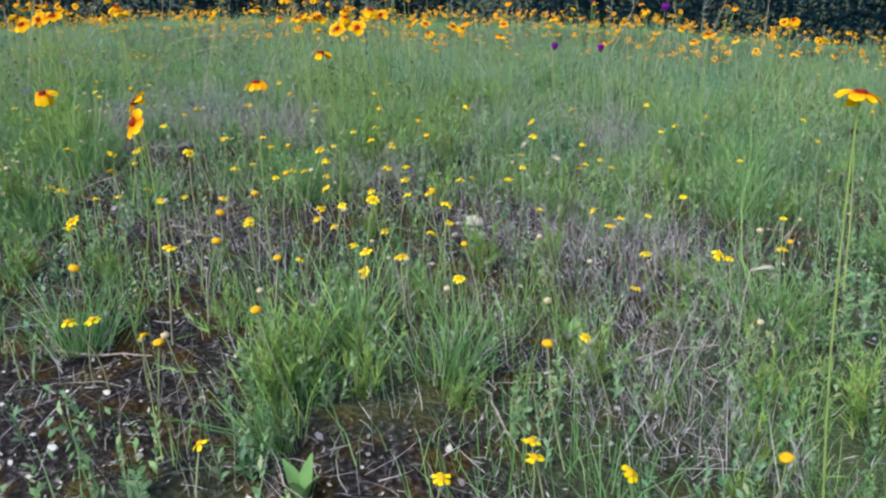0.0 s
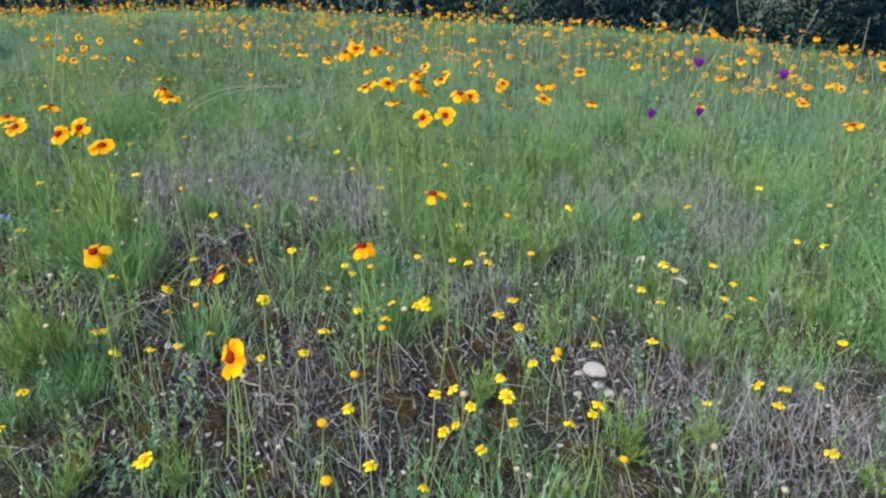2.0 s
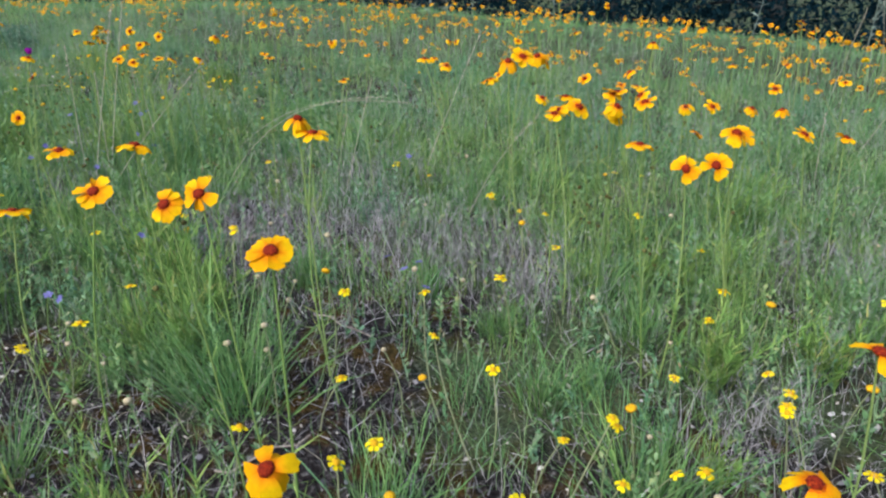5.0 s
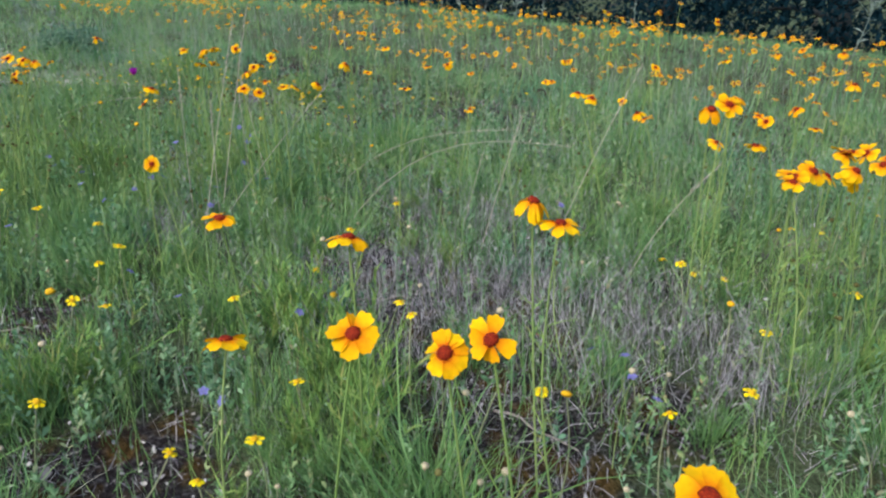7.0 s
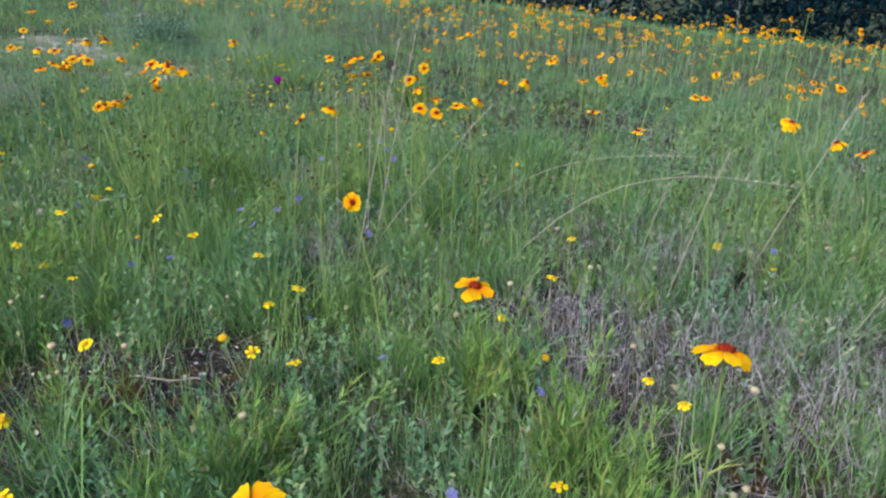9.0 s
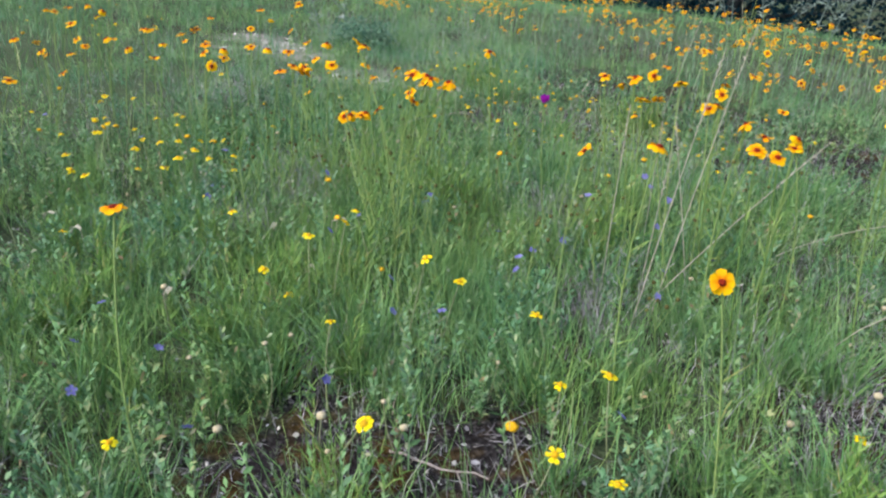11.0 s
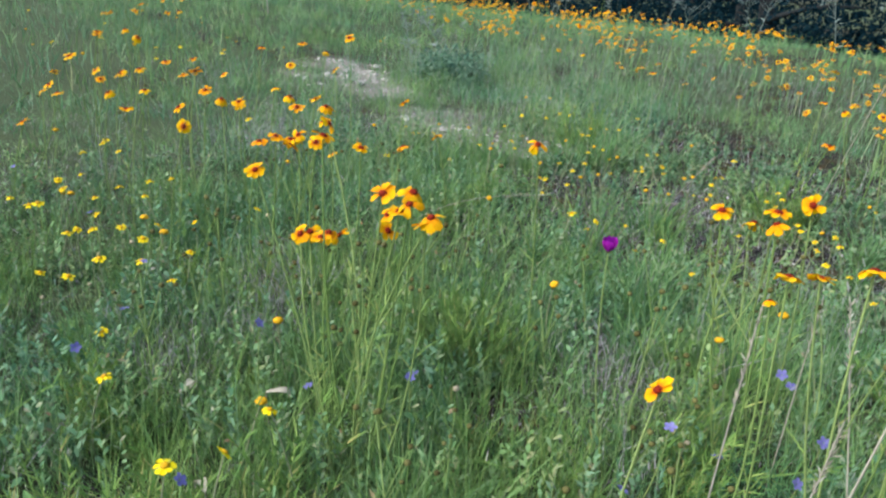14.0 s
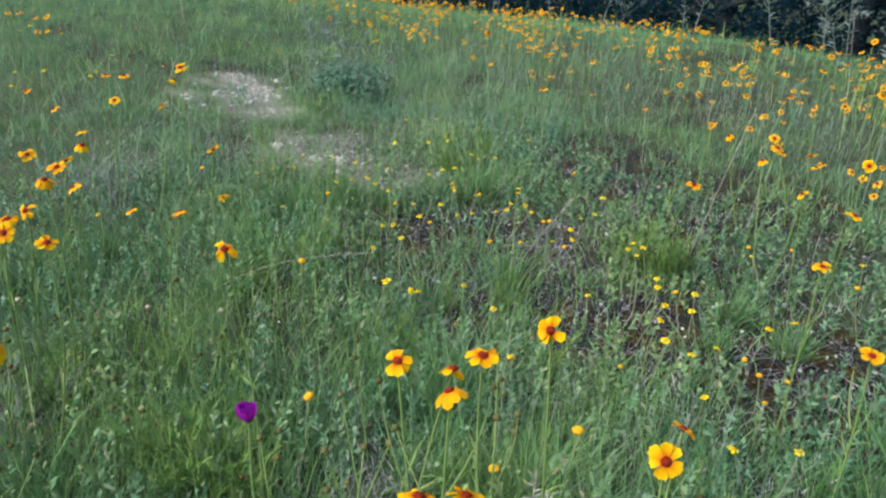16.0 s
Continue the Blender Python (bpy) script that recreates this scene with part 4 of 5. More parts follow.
def tree_meshes(height, spread, seed):
    r = random.Random(seed)
    top = np.array([r.uniform(-0.3, 0.3), r.uniform(-0.3, 0.3), height * 0.8])
    pts = [np.array([0, 0, -0.1]) + (top + (0, 0, 0.1)) * t + np.array([0.12 * math.sin(5 * t + seed), 0.1 * math.sin(4 * t), 0]) for t in np.linspace(0, 1, 9)]
    trunk = rods("trunk", [rod(pts, np.linspace(0.16, 0.03, 9), 9)], BARK)
    limbs, cs = [], []
    for i in range(13):
        t = r.uniform(0.1, 0.92)
        b = pts[0] + (pts[-1] - pts[0]) * t
        a = r.uniform(0, 6.28)
        length = spread * r.uniform(0.6, 1.1) * (1.15 - 0.6 * t)
        e = b + np.array([math.cos(a) * length, math.sin(a) * length, length * r.uniform(-0.1, 0.5)])
        line = [b + (e - b) * k + np.array([0, 0, 0.12 * math.sin(math.pi * k)]) for k in np.linspace(0, 1, 6)]
        limbs.append(rods("limb", [rod(line, np.linspace(0.05, 0.012, 6), 6)], BARK))
        for k in (0.45, 0.7, 0.95):
            cs.append(b + (e - b) * k + np.array([r.gauss(0, 0.15), r.gauss(0, 0.15), r.uniform(0, 0.25)]))
    cs.append(pts[-1])
    cs = np.array(cs)
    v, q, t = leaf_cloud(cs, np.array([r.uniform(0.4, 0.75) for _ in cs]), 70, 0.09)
    return trunk, limbs, mesh_of("crown", v, [q, t], SHADED_LEAF)


def plant_tree(meshes, name, x, y, turn, scale, label):
    root = new(name)
    root.matrix_basis = pose(x, y, float(land(x, y)), 0, 0, turn) @ Matrix.Scale(scale, 4)
    part("trunk", meshes[0], root)
    for m in meshes[1]:
        part("limb", m, root)
    part("crown", meshes[2], root)
    return tagged(root, label, "tree", "trees of the dark wood")


KINDS = [tree_meshes(5.2, 1.5, 1), tree_meshes(6.4, 1.7, 2), tree_meshes(4.4, 1.6, 3)]
for i in range(18):
    q, s = -7 + i * 2.4 + random.uniform(-0.6, 0.6), random.uniform(9.0, 12.5)
    p = TOP + DOWN * s + ALONG * q
    plant_tree(KINDS[i % 3], "tree", p[0], p[1], random.uniform(0, 360), random.uniform(0.85, 1.2), "leafy tree at the edge of a wood, its shade put into the leaf colour")


# undergrowth in the same leaf colour, with the shade painted in
def build_thicket():
    pieces = []
    for n, q0, q1, s0, s1, tall, per, size in ((300, -6, 17, 8.2, 10.4, 1.3, 190, 0.07), (400, -16, 46, 9.2, 16.2, 4.5, 40, 0.22)):
        q, s = rng.uniform(q0, q1, n), s0 + (s1 - s0) * rng.uniform(0, 1, n) ** 1.3
        p = TOP + q[:, None] * ALONG + s[:, None] * DOWN
        z = land(p[:, 0], p[:, 1]) + rng.uniform(0.0, 1.0, n) ** 1.2 * tall
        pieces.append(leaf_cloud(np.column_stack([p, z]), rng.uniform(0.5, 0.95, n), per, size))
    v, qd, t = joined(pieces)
    tagged(new("thicket", mesh_of("thicket", v, [qd, t], SHADED_LEAF)), "tangled undergrowth under the trees of the wood, leaf colour darkened for shade", "undergrowth", kind="stuff")


build_thicket()


# ---- smaller growth and bits ----
for i in range(150):
    # mostly where the sward is thin
    while True:
        x, y = random.uniform(-2.6, 1.4), random.uniform(1.25, 3.4)
        a = 1.0 if downhill(x, y) < 0.1 and x > -0.1 else 0.35
        if -2.3 < x < -1.1 and 2.6 < y < 3.3:
            a = 1.0
        if random.random() < a * float(0.3 + 0.7 * poor(x, y)):
            break
    daisy((x, y, float(land(x, y)) + random.uniform(0.05, 0.13)), False)

for i in range(60):
    x, y = random.gauss(0.5, 0.32), random.gauss(1.9, 0.24)
    daisy((x, y, float(land(x, y)) + random.uniform(0.05, 0.14)), False)
for i in range(60):
    x, y = random.uniform(-2.3, -1.0), random.gauss(3.05, 0.22)
    daisy((x, y, float(land(x, y)) + random.uniform(0.05, 0.1)), False)
for i in range(42):
    daisy((random.gauss(-1.95, 0.22), random.gauss(2.02, 0.1), 0.12 + random.uniform(0.09, 0.13)), False)

for i in range(26):
    x, y = random.uniform(-4.8, -3.2), random.gauss(2.6, 0.3)
    daisy((x, y, float(land(x, y)) + random.uniform(0.09, 0.13)), False)

for i in range(95):
    while True:
        x, y = random.uniform(-1.9, 1.2), random.uniform(1.3, 2.7)
        if random.random() < float(0.2 + 0.8 * poor(x, y)):
            break
    seed_head((x, y, float(land(x, y)) + random.uniform(0.04, 0.11)))

BLUE_PETAL = petal_mesh("petal", 0.0052, 0.0042, 0.1, 0.2, [BLUE, BLUE], notch=0.0, n=3)


def blue_flower(x, y):
    z = float(land(x, y)) - 0.003
    root = new("blue_flower")
    root.location = (x, y, z)
    at = Vector((random.gauss(0, 0.015), random.gauss(0, 0.015), random.uniform(0.07, 0.15)))
    part("stem", stem_mesh("stem", (0, 0, 0), at, 0.0007, STEM, 0.08, random.random()), root)
    turn = Matrix.Translation(at) @ face(random.uniform(10, 60), random.uniform(0, 360))
    for i in range(5):
        part("petal", BLUE_PETAL, root, "", turn @ Matrix.Rotation(i * 1.2566, 4, "Z") @ Matrix.Translation((0.0006, 0, 0)) @ Matrix.Rotation(-0.3, 4, "Y"))
    return tagged(root, "tiny violet-blue wildflower low in the grass", "flower", "blue wildflowers")


for x, y in ((-1.01, 2.45), (-1.07, 2.315), (-1.09, 2.25), (-1.05, 2.14), (-1.06, 2.51), (-0.88, 2.28), (-1.31, 1.69), (-1.6, 2.02), (-0.14, 2.13), (-0.08, 2.04), (-0.46, 1.83)):
    blue_flower(x, y)
    blue_flower(x + random.gauss(0, 0.012), y + random.gauss(0, 0.012))
for i in range(24):
    while True:
        x, y = random.gauss(-1.1, 0.5), random.gauss(2.0, 0.22)
        if y > 1.6 and x < 0.1:
            break
    blue_flower(x, y)


def stalk(foot, tip, mat, name, label, head=0.3, arch=0.1, thick=0.001):
    """A long dry grass stalk with a thin seed head."""
    x, y = foot
    z = float(land(x, y)) - 0.005
    root = new(name)
    root.location = (x, y, z)
    t = Vector((tip[0] - x, tip[1] - y, tip[2] - z))
    pts = []
    for k in np.linspace(0, 1, 10):
        pts.append(np.array(t) * k + np.array([0, 0, 1.0]) * arch * t.length * math.sin(math.pi * k ** 0.8))
    v, q = rod(pts, np.linspace(thick, thick * 0.5, 10), 5)
    part("stem", mesh_of("stem", v, [q], mat), root)
    n = 46
    k = 1 - head + head * rng.uniform(0, 1, n)
    pa = np.array(pts)
    base = np.stack([np.interp(k, np.linspace(0, 1, 10), pa[:, j]) for j in range(3)], 1)
    axis = np.array(t.normalized())
    way = unit(axis + 0.45 * rng.normal(0, 1, (n, 3)))
    v, q, tr = strips(base, way, rng.uniform(0.005, 0.011, n), rng.uniform(0.0009, 0.0018, n), np.zeros((n, 3)), LEAF_SHAPE)
    part("seed_head", mesh_of("seed_head", v, [q, tr], mat), root)
    return tagged(root, label, "grass stalk", "dry grass stalks")


STALKS_A = [
    (-0.91, 2.24, -0.91, 2.38, 0.50), (-0.90, 2.27, -0.88, 2.39, 0.53), (-0.93, 2.29, -0.79, 2.48, 0.38), (-0.99, 2.29, -1.00, 2.32, 0.42), (-0.45, 2.45, -0.41, 2.52, 0.36), (-0.36, 2.60, -0.26, 2.70, 0.43), (-0.53, 2.54, -0.50, 2.56, 0.27),
    (0.64, 4.36, 0.57, 4.36, 0.39), (0.68, 3.24, 0.72, 3.24, 0.28), (0.41, 3.08, 0.40, 3.08, 0.24), (-1.44, 3.27, -1.38, 3.30, 0.41), (-1.71, 4.43, -1.76, 4.41, 0.45),
]
STALKS_B = [
    (-1.04, 2.50, -1.04, 2.50, 0.35), (-0.94, 2.31, -0.93, 2.32, 0.37), (-0.93, 2.45, -1.01, 2.48, 0.37), (-1.64, 3.04, -1.57, 3.10, 0.24),
    (0.49, 3.29, 0.61, 3.30, 0.35), (0.76, 3.91, 0.86, 3.91, 0.38), (0.99, 3.63, 0.99, 3.63, 0.39), (1.03, 3.67, 1.12, 3.66, 0.20), (0.45, 3.94, 0.50, 3.95, 0.37),
]
ARCHED = [(-0.89, 2.61, -0.49, 2.70, 0.28), (-1.78, 2.45, -1.66, 2.74, 0.2), (-0.72, 2.39, -0.31, 2.49, 0.33), (-0.2, 2.48, -0.09, 2.57, 0.31)]
for x, y, tx, ty, tz in STALKS_A + STALKS_B:
    stalk((x, y), (tx, ty, tz), STRAW, "grass_stalk", "tall pale dry grass stalk with a thin seed head", arch=0.03)
stalk((-5.03, 3.48), (-5.03, 3.48, 0.49), STRAW, "grass_stalk", "tall pale dry grass stalk standing alone on the far brow", arch=0.0, thick=0.004)
for x, y, tx, ty, tz in ARCHED:
    stalk((x, y), (tx, ty, tz), STRAW, "grass_stalk", "long pale dry grass stalk arching low over the meadow", arch=0.2 if tz > 0.32 else 0.12, thick=0.0008)


def tuft_mesh(name, seed, n, tall, mat, spread):
    global rng
    keep, rng = rng, np.random.default_rng(seed)
    base = np.column_stack([rng.normal(0, spread, (n, 2)), np.full(n, -0.004)])
    way = unit(np.column_stack([base[:, :2] * 16 + rng.normal(0, 0.16, (n, 2)), np.ones(n)]))
    v, q, t = strips(base, way, tall * rng.lognormal(-0.1, 0.35, n), rng.uniform(0.001, 0.0023, n), level(n) * rng.uniform(0, 0.6, n)[:, None] - np.array([0, 0, 0.18]))
    rng = keep
    return mesh_of(name, v, [q, t], mat)


TUFTS = [(tuft_mesh("green_clump", 50 + i, 90 + 16 * i, 0.07 + 0.012 * i, TUFT, 0.013 + 0.002 * i), tuft_mesh("outer_clump", 60 + i, 40, 0.06 + 0.01 * i, GRASS, 0.02), tuft_mesh("dry_clump", 70 + i, 16, 0.05, STRAW, 0.016)) for i in range(6)]
SPOTS = [(0.59, 1.43), (0.56, 1.49), (0.62, 1.37), (-0.24, 1.9), (-0.28, 1.86), (-0.2, 1.86), (-0.42, 1.87), (-0.38, 1.83), (0.9, 2.3), (1.0, 2.35), (-0.6, 2.1), (-1.2, 2.2), (-1.25, 2.28), (-1.0, 2.3), (-1.05, 2.2)]
for i in range(205):
    if i < len(SPOTS):
        x, y = SPOTS[i]
    else:
        while True:
            x, y = random.uniform(-2.2, 1.4), random.uniform(1.3, 3.2)
            if float(bare(x, y)) < 0.1 and random.random() < float(0.3 + 0.7 * (wobble(x, y, 0.5, 44) > 0)) * (0.3 if x > -0.6 and y < 2.1 else 1):
                break
    root = new("grass_tuft")
    root.matrix_basis = pose(x, y, float(land(x, y)), random.gauss(-6, 6), random.gauss(-4, 6), random.uniform(0, 20)) @ Matrix.Scale(random.uniform(0.55, 1.1), 4)
    for me in TUFTS[i % 6][:3 if i % 2 else 2]:
        part(me.name.split(".")[0], me, root, "", pose(0, 0, 0, 0, 0, random.uniform(0, 360)))
    tagged(root, "bright green tuft of fine grass rooted in the soil", "grass tuft", "grass tufts")


def frond_mesh(seed, n):
    """A few fanned stems set with thread leaves."""
    global rng
    keep, rng = rng, np.random.default_rng(seed)
    way = unit(np.column_stack([rng.normal(0, 0.38, (n, 2)), np.ones(n)]))
    tall = 0.075 * rng.lognormal(0, 0.25, n)
    foot = np.column_stack([rng.normal(0, 0.008, (n, 2)), np.full(n, -0.004)])
    bend = level(n) * 0.2
    stems = strips(foot, way, tall, np.full(n, 0.0016), bend)
    pieces = []
    for i in range(26):
        k = 0.1 + 0.9 * rng.uniform(0, 1, n)
        base = foot + way * (tall * k)[:, None] + bend * (tall * k * k)[:, None]
        pieces.append(strips(base, unit(way + level(n) * rng.uniform(0.4, 0.9, n)[:, None]), rng.uniform(0.012, 0.026, n) * (1.15 - 0.5 * k), rng.uniform(0.0009, 0.0018, n), level(n) * 0.15, COARSE))
    v, q, t = joined(pieces)
    v, q, t = joined([stems, (v, q, t)])
    rng = keep
    return mesh_of("frond", v, [q, t], FEATHER)


FRONDS = [frond_mesh(80 + i, 4 + i % 3) for i in range(7)]


def feathery_plant(x, y, size, kind):
    root = new("feathery_plant")
    root.matrix_basis = pose(x, y, float(land(x, y)), random.gauss(-4, 7), random.gauss(-3, 7), random.uniform(0, 360)) @ Matrix.Diagonal((size, size, size * random.uniform(0.85, 1.2), 1))
    for i in range(3):
        part("frond", FRONDS[(kind + 2 * i) % 7], root, "", pose(0, 0, 0, 0, 9, i * 120 + random.uniform(-40, 40)))
    return tagged(root, "bushy young plant with fine yellow-green thread leaves", "plant", "feathery plants")


for i, (x, y, r) in enumerate(GREEN_SPOTS):
    for j in range(3 if x > -1 else 4):
        feathery_plant(random.gauss(x, r * 0.45), random.gauss(y, r * 0.45), random.uniform(0.85, 1.45), (i + j) % 7)
for i in range(125):
    while True:
        x, y = random.uniform(-2.0, 1.2), random.uniform(1.25, 2.9)
        if random.random() < 0.3 + 0.7 * (float(wobble(x, y, 0.3, 45)) > 0.1) and float(spots(x, y, SOIL_SPOTS)) < 0.7 and float(bare(x, y)) < 0.1:
            break
    feathery_plant(x, y, random.uniform(0.5, 1.1), i % 7)


# stones
ROCKS = [lump("stone", 1.0, STONE, i, f) for i, f in enumerate((0.6, 0.4, 0.3, 0.45))]


def stone(x, y, size, label, group, mesh=0, turn=0.0):
    ob = new("stone", ROCKS[mesh % 4])
    ob.matrix_basis = pose(x, y, float(land(x, y)) + size * 0.18, random.gauss(0, 6), random.gauss(0, 6), turn) @ Matrix.Scale(size, 4)
    return tagged(ob, label, "stone", group)


for i, (dx, dy, r) in enumerate(((0, 0, 0.017), (-0.02, -0.016, 0.007), (0.012, -0.03, 0.009), (0.03, -0.04, 0.009), (-0.01, -0.06, 0.006), (0.05, -0.02, 0.005))):
    stone(0.577 + dx, 1.99 + dy, r, "small whitish limestone lying on the mossy soil", "white stones", i, 50 * i)
for i in range(70):
    while True:
        x, y = random.uniform(-3.7, -1.9), random.uniform(2.75, 3.45)
        if float(bare(x, y)) > 0.45:
            break
    stone(x, y, random.choice((0.006, 0.009, 0.012, 0.016)) * random.uniform(0.7, 1.2), "flat pale limestone bedded in the worn strip", "stones of the worn strip", i, random.uniform(0, 360))


def chips(n, x0, x1, y0, y1, chance, size, mat, name, label):
    """Small flat flakes lying on the soil."""
    x, y = scatter(n, x0, x1, y0, y1)
    k = (rng.uniform(0, 1, n) < chance(x, y)) & in_view(x, y)
    x, y = x[k], y[k]
    n = len(x)
    base = on_land(x, y, -0.003)
    d = unit(level(n) + np.array([0, 0, 0.25]) * rng.normal(0, 1, n)[:, None])
    length = size * rng.lognormal(0, 0.4, n)
    v, q, t = strips(base, d, length, length * rng.uniform(0.3, 0.9, n), np.column_stack([np.zeros((n, 2)), rng.uniform(-0.2, 0.3, n)]), (0.5, 1.0, 0.0))
    tagged(new(name, mesh_of(name, v, [q, t], mat)), label, "litter", kind="stuff")


chips(26000, -2.4, 1.5, 1.1, 3.7, lambda x, y: 0.12 + 0.6 * poor(x, y), 0.0045, TWIG, "leaf_litter", "grey dead leaf scraps strewn over the soil")
chips(9000, -3.8, -1.8, 2.7, 3.5, lambda x, y: bare(x, y), 0.0065, STONE, "gravel", "pale limestone gravel on the worn strip")
chips(10000, -2.2, 1.4, 1.2, 3.7, lambda x, y: 0.08 + 0.8 * poor(x, y) + 0.3 * thinned(x, y), 0.004, STONE, "pale_chips", "scattered pale chips of limestone on the soil")


def curled_leaf(x, y, z, turn, length):
    root = new("dry_curled_leaf")
    fz = float(land(x, y))
    root.location = (x, y, fz)
    n = 9
    v = []
    for i in range(n):
        t = i / (n - 1)
        a = t * 2.2
        px, pz = length * (math.sin(a) / 2.2), (z - fz) + length * 0.25 * math.cos(a * 1.3) * t
        w = 0.0045 * math.sin(math.pi * min(1, t * 0.92 + 0.08)) + 0.0004
        for j in (-1, 0, 1):
            v.append((px, w * j + 0.01 * t * t, pz + 0.002 * abs(j)))
    f = [(i * 3 + j, i * 3 + 3 + j, i * 3 + 4 + j, i * 3 + 1 + j) for i in range(n - 1) for j in range(2)]
    part("blade", mesh_of("blade", v, [np.array(f)], STRAW), root, "", pose(0, 0, 0, 0, 0, turn))
    part("stem", stem_mesh("stem", (0, 0, -0.003), (0, 0, z - fz), 0.0008, STRAW, 0.05, 3), root)
    return tagged(root, "pale dried leaf curling above the grass", "dry leaf", "curled dry leaves")


curled_leaf(1.02, 1.76, 0.15, 20, 0.07)
curled_leaf(0.6, 2.2, 0.16, 100, 0.05)
curled_leaf(0.65, 2.2, 0.14, -30, 0.05)
for i in range(7):
    x, y = random.uniform(-1.8, -1.3), random.uniform(1.78, 2.12)
    curled_leaf(x, y, float(land(x, y)) + random.uniform(0.04, 0.075), random.uniform(0, 360), random.uniform(0.035, 0.06))


def fallen_twig(x, y, turn, length, seed):
    """A dry twig lying across the litter, with a short fork."""
    r = random.Random(seed)
    root = new("fallen_twig")
    root.location = (x, y, 0)
    d = np.array([math.cos(radians(turn)), math.sin(radians(turn))])
    side = np.array([-d[1], d[0]])
    pts = []
    for k in np.linspace(-0.5, 0.5, 8):
        p = d * k * length + side * r.gauss(0, 0.004)
        pts.append((p[0], p[1], float(land(x + p[0], y + p[1])) + 0.004 + 0.02 * (k + 0.5)))
    part("stick", rods("stick", [rod(pts, np.linspace(0.0016, 0.0008, 8), 5)], TWIG_BARK), root)
    tip = np.array(pts[5]) + np.array([*(d * 0.6 + side * r.choice((-0.6, 0.6))), 0.15]) * length * 0.25
    part("fork", rods("fork", [rod([np.array(pts[5]) + (tip - np.array(pts[5])) * k for k in np.linspace(0, 1, 4)], np.linspace(0.001, 0.0005, 4), 4)], TWIG_BARK), root)
    return tagged(root, "thin dry grey-brown twig lying on soil and litter", "twig", "fallen twigs")


TWIG_BARK = rough_material("dry_twig_bark", ((0.3, (0.12, 0.095, 0.085)), (0.7, (0.34, 0.3, 0.28))), 120, 0.9, 0.001)
for i, (x, y, turn, length) in enumerate(((-1.5, 1.98, -35, 0.13), (0.37, 1.39, 20, 0.13), (0.3, 1.38, -40, 0.1), (-0.52, 2.2, 15, 0.14), (-1.66, 3.08, 30, 0.1), (0.2, 1.72, -15, 0.12), (-0.12, 1.8, 40, 0.1), (-0.9, 1.86, 10, 0.12), (0.8, 1.5, -50, 0.12), (0.95, 1.72, 25, 0.1), (-0.36, 2.1, 70, 0.11), (-0.18, 2.04, -20, 0.12))):
    fallen_twig(x, y, turn, length, i)


def silver_weed(x, y, tall, seed):
    """A tall branching silvery weed gone to seed, seen against the dark wood."""
    r = random.Random(seed)
    z = float(land(x, y)) - 0.01
    root = new("silver_weed")
    root.location = (x, y, z)
    top = np.array([r.gauss(0, 0.04), r.gauss(0, 0.04), tall])
    part("stem", rods("stem", [rod([top * k for k in np.linspace(0, 1, 6)], np.linspace(0.003, 0.0012, 6), 5)], PALE_WEED), root)
    tips, lines = [top], []
    for i in range(5):
        b = top * r.uniform(0.55, 0.95)
        a = r.uniform(0, 6.28)
        e = b + np.array([math.cos(a), math.sin(a), 0.9]) * r.uniform(0.05, 0.13)
        lines.append(rod([b + (e - b) * k for k in np.linspace(0, 1, 4)], np.linspace(0.0014, 0.0008, 4), 4))
        tips.append(e)
    for ln in lines:
        part("branch", rods("branch", [ln], PALE_WEED), root)
    for tip in tips:
        v, q, t = leaf_cloud(tip[None], np.array([0.02]), 24, 0.012)
        part("seed_tuft", mesh_of("seed_tuft", v, [q, t], PALE_WEED), root)
    n = 14
    k = rng.uniform(0.1, 0.7, n)
    v, q, t = strips(np.outer(k, top), unit(level(n) + np.array([0, 0, 0.6])), rng.uniform(0.03, 0.07, n), rng.uniform(0.006, 0.012, n), np.tile((0, 0, -0.3), (n, 1)), LEAF_SHAPE)
    part("leaves", mesh_of("leaves", v, [q, t], PALE_WEED), root)
    return tagged(root, "tall silvery branching weed gone to seed at the crest", "weed", "silver weeds along the crest")


for i in range(22):
    s, q = random.uniform(2.9, 3.4), (random.uniform(-1.6, 2.0) if i % 4 == 0 else random.uniform(1.4, 5.4))
    p = TOP + DOWN * s + ALONG * q
    silver_weed(p[0], p[1], random.uniform(0.18, 0.34), i)


silver_weed(-3.38, 3.50, 0.17, 40)
silver_weed(-3.23, 3.53, 0.15, 41)


def low_bush(x, y, seed):
    """A low rounded blue-green bush."""
    r = random.Random(seed)
    root = new("low_bush")
    root.location = (x, y, float(land(x, y)) - 0.01)
    cs = []
    for i in range(9):
        a, d = r.uniform(0, 6.28), r.uniform(0.02, 0.13)
        tip = np.array([math.cos(a) * d, math.sin(a) * d, r.uniform(0.04, 0.09)])
        part("branch", rods("branch", [rod([tip * k for k in np.linspace(0, 1, 4)], np.linspace(0.003, 0.0012, 4), 5)], BARK), root)
        cs += [tip, tip * 0.7]
    v, q, t = leaf_cloud(np.array(cs), np.full(len(cs), 0.05), 90, 0.016)
    part("leaves", mesh_of("leaves", v, [q, t], BUSH_LEAF), root)
    return tagged(root, "low rounded blue-green bush beside the stony strip", "bush", "low bushes")


BUSH_LEAF = plant("blue_green_leaves", ((0, (0.062, 0.1364, 0.0868)), (1, (0.124, 0.2046, 0.1364))), through_light=0.3)
low_bush(-2.93, 3.4, 1)
low_bush(-3.08, 3.47, 2)


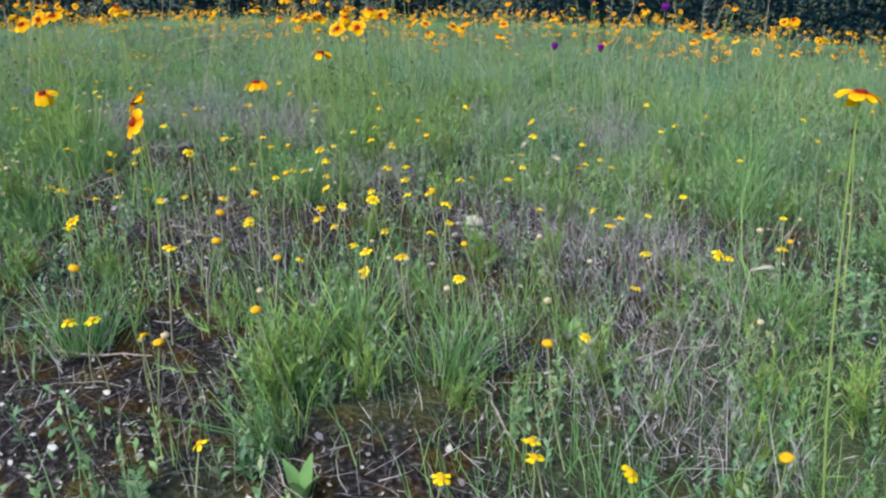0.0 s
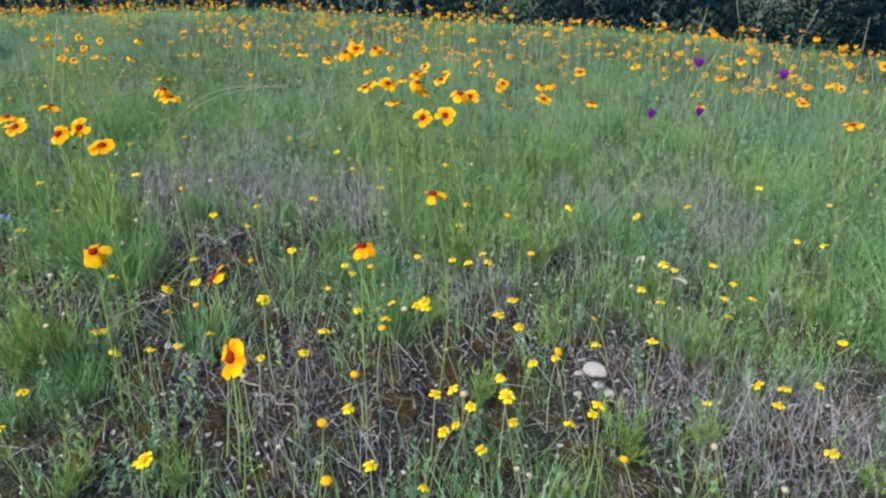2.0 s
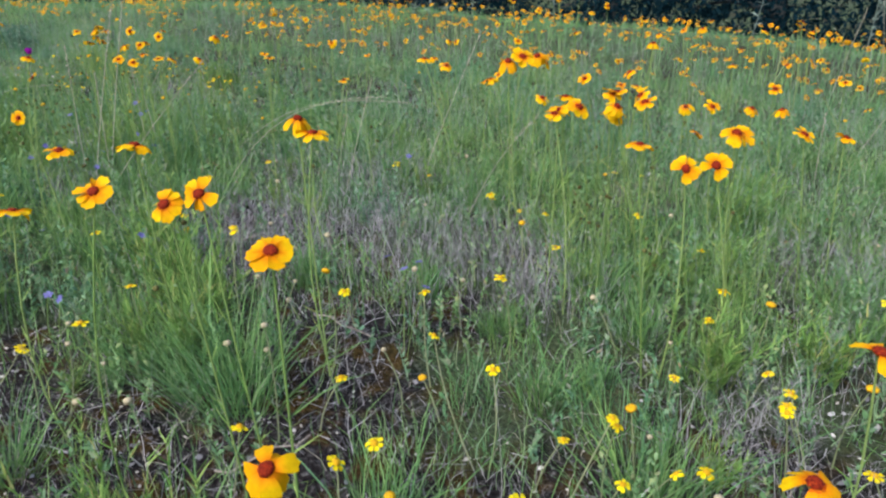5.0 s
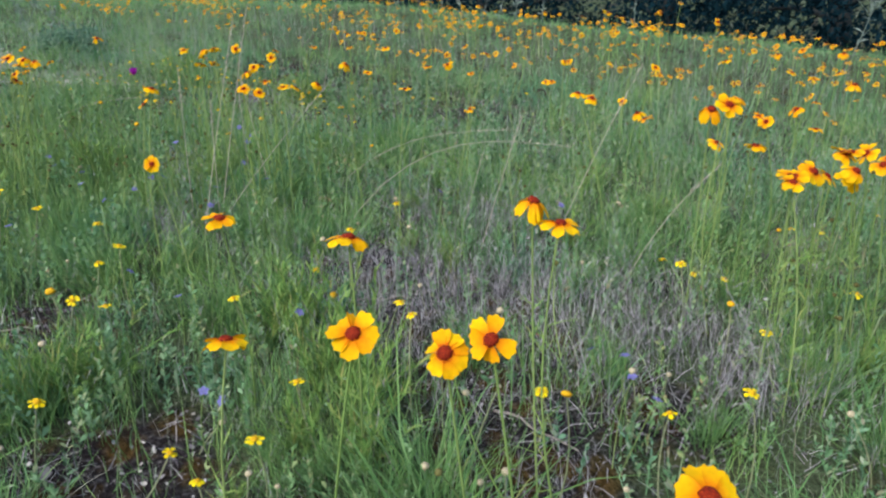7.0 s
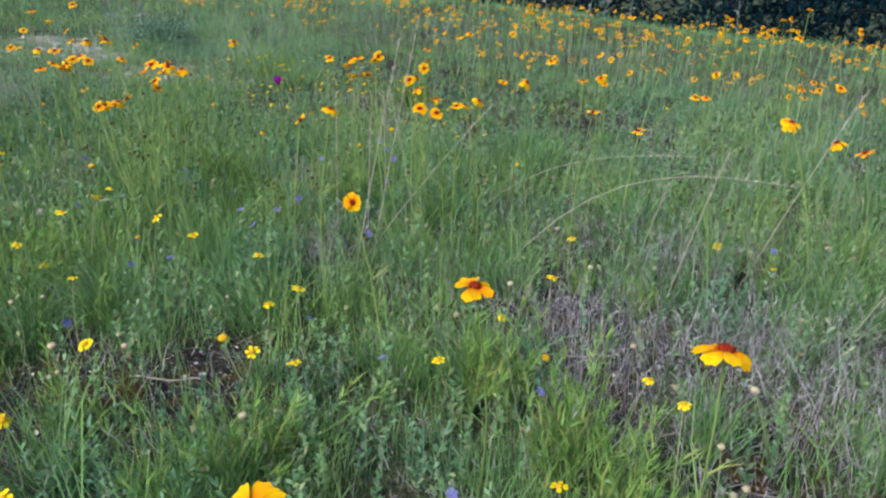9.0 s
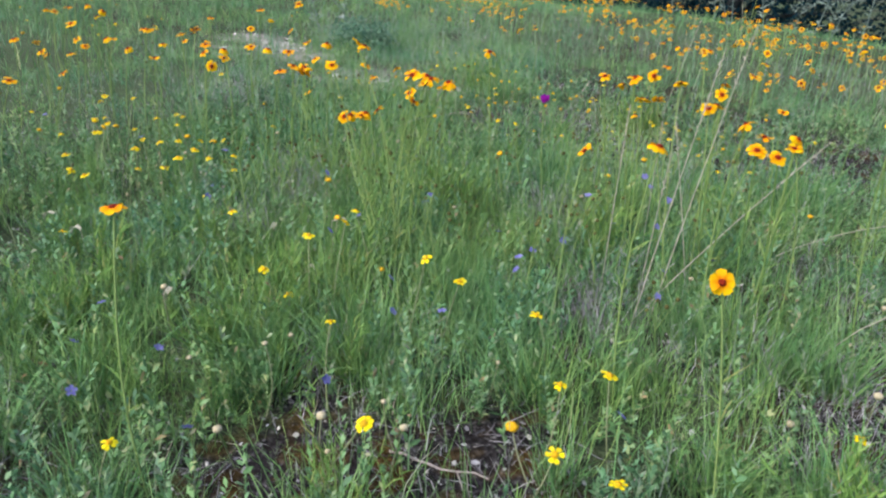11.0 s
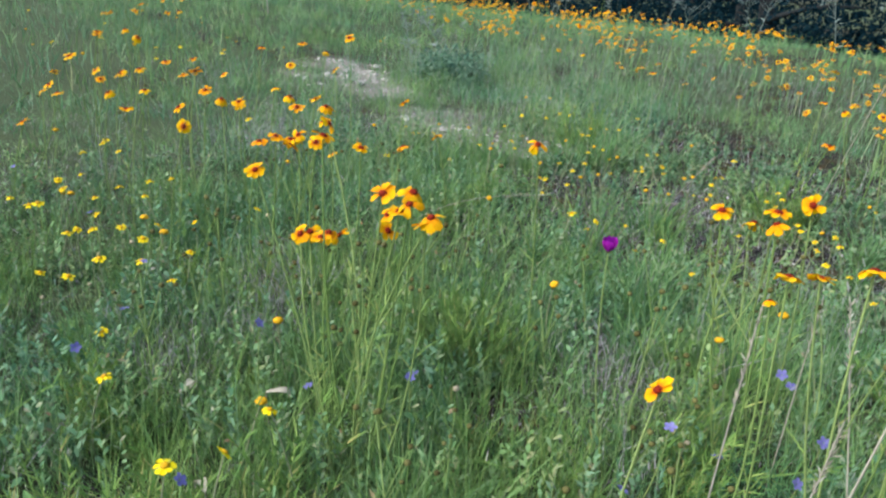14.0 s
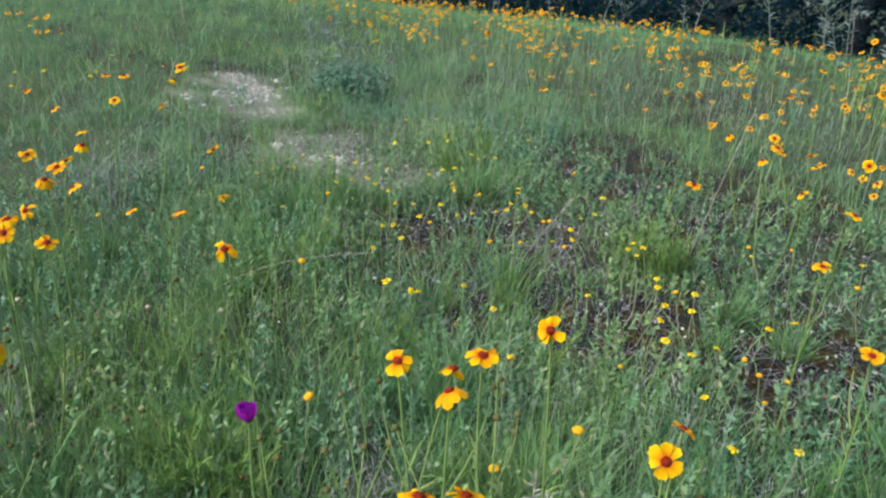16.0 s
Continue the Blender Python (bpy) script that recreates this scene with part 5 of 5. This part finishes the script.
def broad_leaf_plant(x, y, size, seed):
    """A young plant with a few long broad leaves from one root."""
    r = random.Random(seed)
    root = new("broad_leaf_plant")
    root.location = (x, y, float(land(x, y)) - 0.003)
    for i in range(4):
        n, v = 8, []
        bend = r.uniform(0.2, 0.7)
        for k in range(n):
            t = k / (n - 1)
            w = size * 0.13 * math.sin(math.pi * (0.06 + 0.94 * t) ** 0.8) + 0.0006
            px, pz = size * (0.25 * t + bend * 0.6 * t * t), size * (0.9 * t - bend * 0.5 * t * t)
            for j in (-1, -0.5, 0, 0.5, 1):
                v.append((px, w * j, pz + 0.25 * w * abs(j)))
        f = [(a * 5 + b, a * 5 + 5 + b, a * 5 + 6 + b, a * 5 + 1 + b) for a in range(n - 1) for b in range(4)]
        part("leaf", mesh_of("leaf", v, [np.array(f)], TUFT), root, "", pose(0, 0, 0, 0, 0, i * 90 + r.uniform(-25, 25)))
    return tagged(root, "young plant with a few long smooth green leaves", "plant", "broad-leaved plants")


broad_leaf_plant(-0.57, 2.03, 0.06, 1)
broad_leaf_plant(-1.36, 1.87, 0.065, 2)
broad_leaf_plant(0.68, 1.33, 0.05, 3)
broad_leaf_plant(0.82, 1.72, 0.05, 4)


def budding_coreopsis(x, y, tall, seed):
    """A branching coreopsis plant that bears dark buds only."""
    r = random.Random(seed)
    root = new("budding_coreopsis")
    root.location = (x, y, float(land(x, y)) - 0.005)
    top = np.array([r.gauss(-0.015, 0.02), r.gauss(0.02, 0.02), tall])
    part("stem", rods("stem", [rod([top * k for k in np.linspace(0, 1, 5)], np.linspace(0.0012, 0.0007, 5), 4)], LIGHT_STEM), root)
    tips = [top]
    for i in range(r.choice((3, 4, 5))):
        foot = top * r.uniform(0.4, 0.85)
        a = r.uniform(0, 6.28)
        tip = foot + np.array([math.cos(a) * 0.4, math.sin(a) * 0.4, 1.0]) * tall * r.uniform(0.25, 0.45)
        part("branch", rods("branch", [rod([foot + (tip - foot) * k for k in np.linspace(0, 1, 4)], np.linspace(0.0008, 0.0005, 4), 4)], LIGHT_STEM), root)
        tips.append(tip)
    for tip in tips:
        part("bud", BUD_MESH, root, "small dark closed bud", Matrix.Translation(tip) @ Matrix.Scale(r.uniform(0.8, 1.3), 4))
    return tagged(root, "thin branching coreopsis stems tipped with dark round buds", "plant", "budding coreopsis")


LIGHT_STEM = plant("light_green_stem", ((0, (0.12, 0.2, 0.06)), (1, (0.2, 0.28, 0.1))), "object", through_light=0.15)
for i in range(42):
    cx, cy, spread = ((-1.3, 2.2, 0.12), (-1.45, 2.15, 0.1), (-1.72, 2.28, 0.12), (-0.95, 2.4, 0.13), (0.05, 2.45, 0.2), (-0.4, 2.6, 0.3), (-1.1, 2.4, 0.15))[i % 7]
    budding_coreopsis(random.gauss(cx, spread), random.gauss(cy, spread), random.uniform(0.1, 0.2), i)
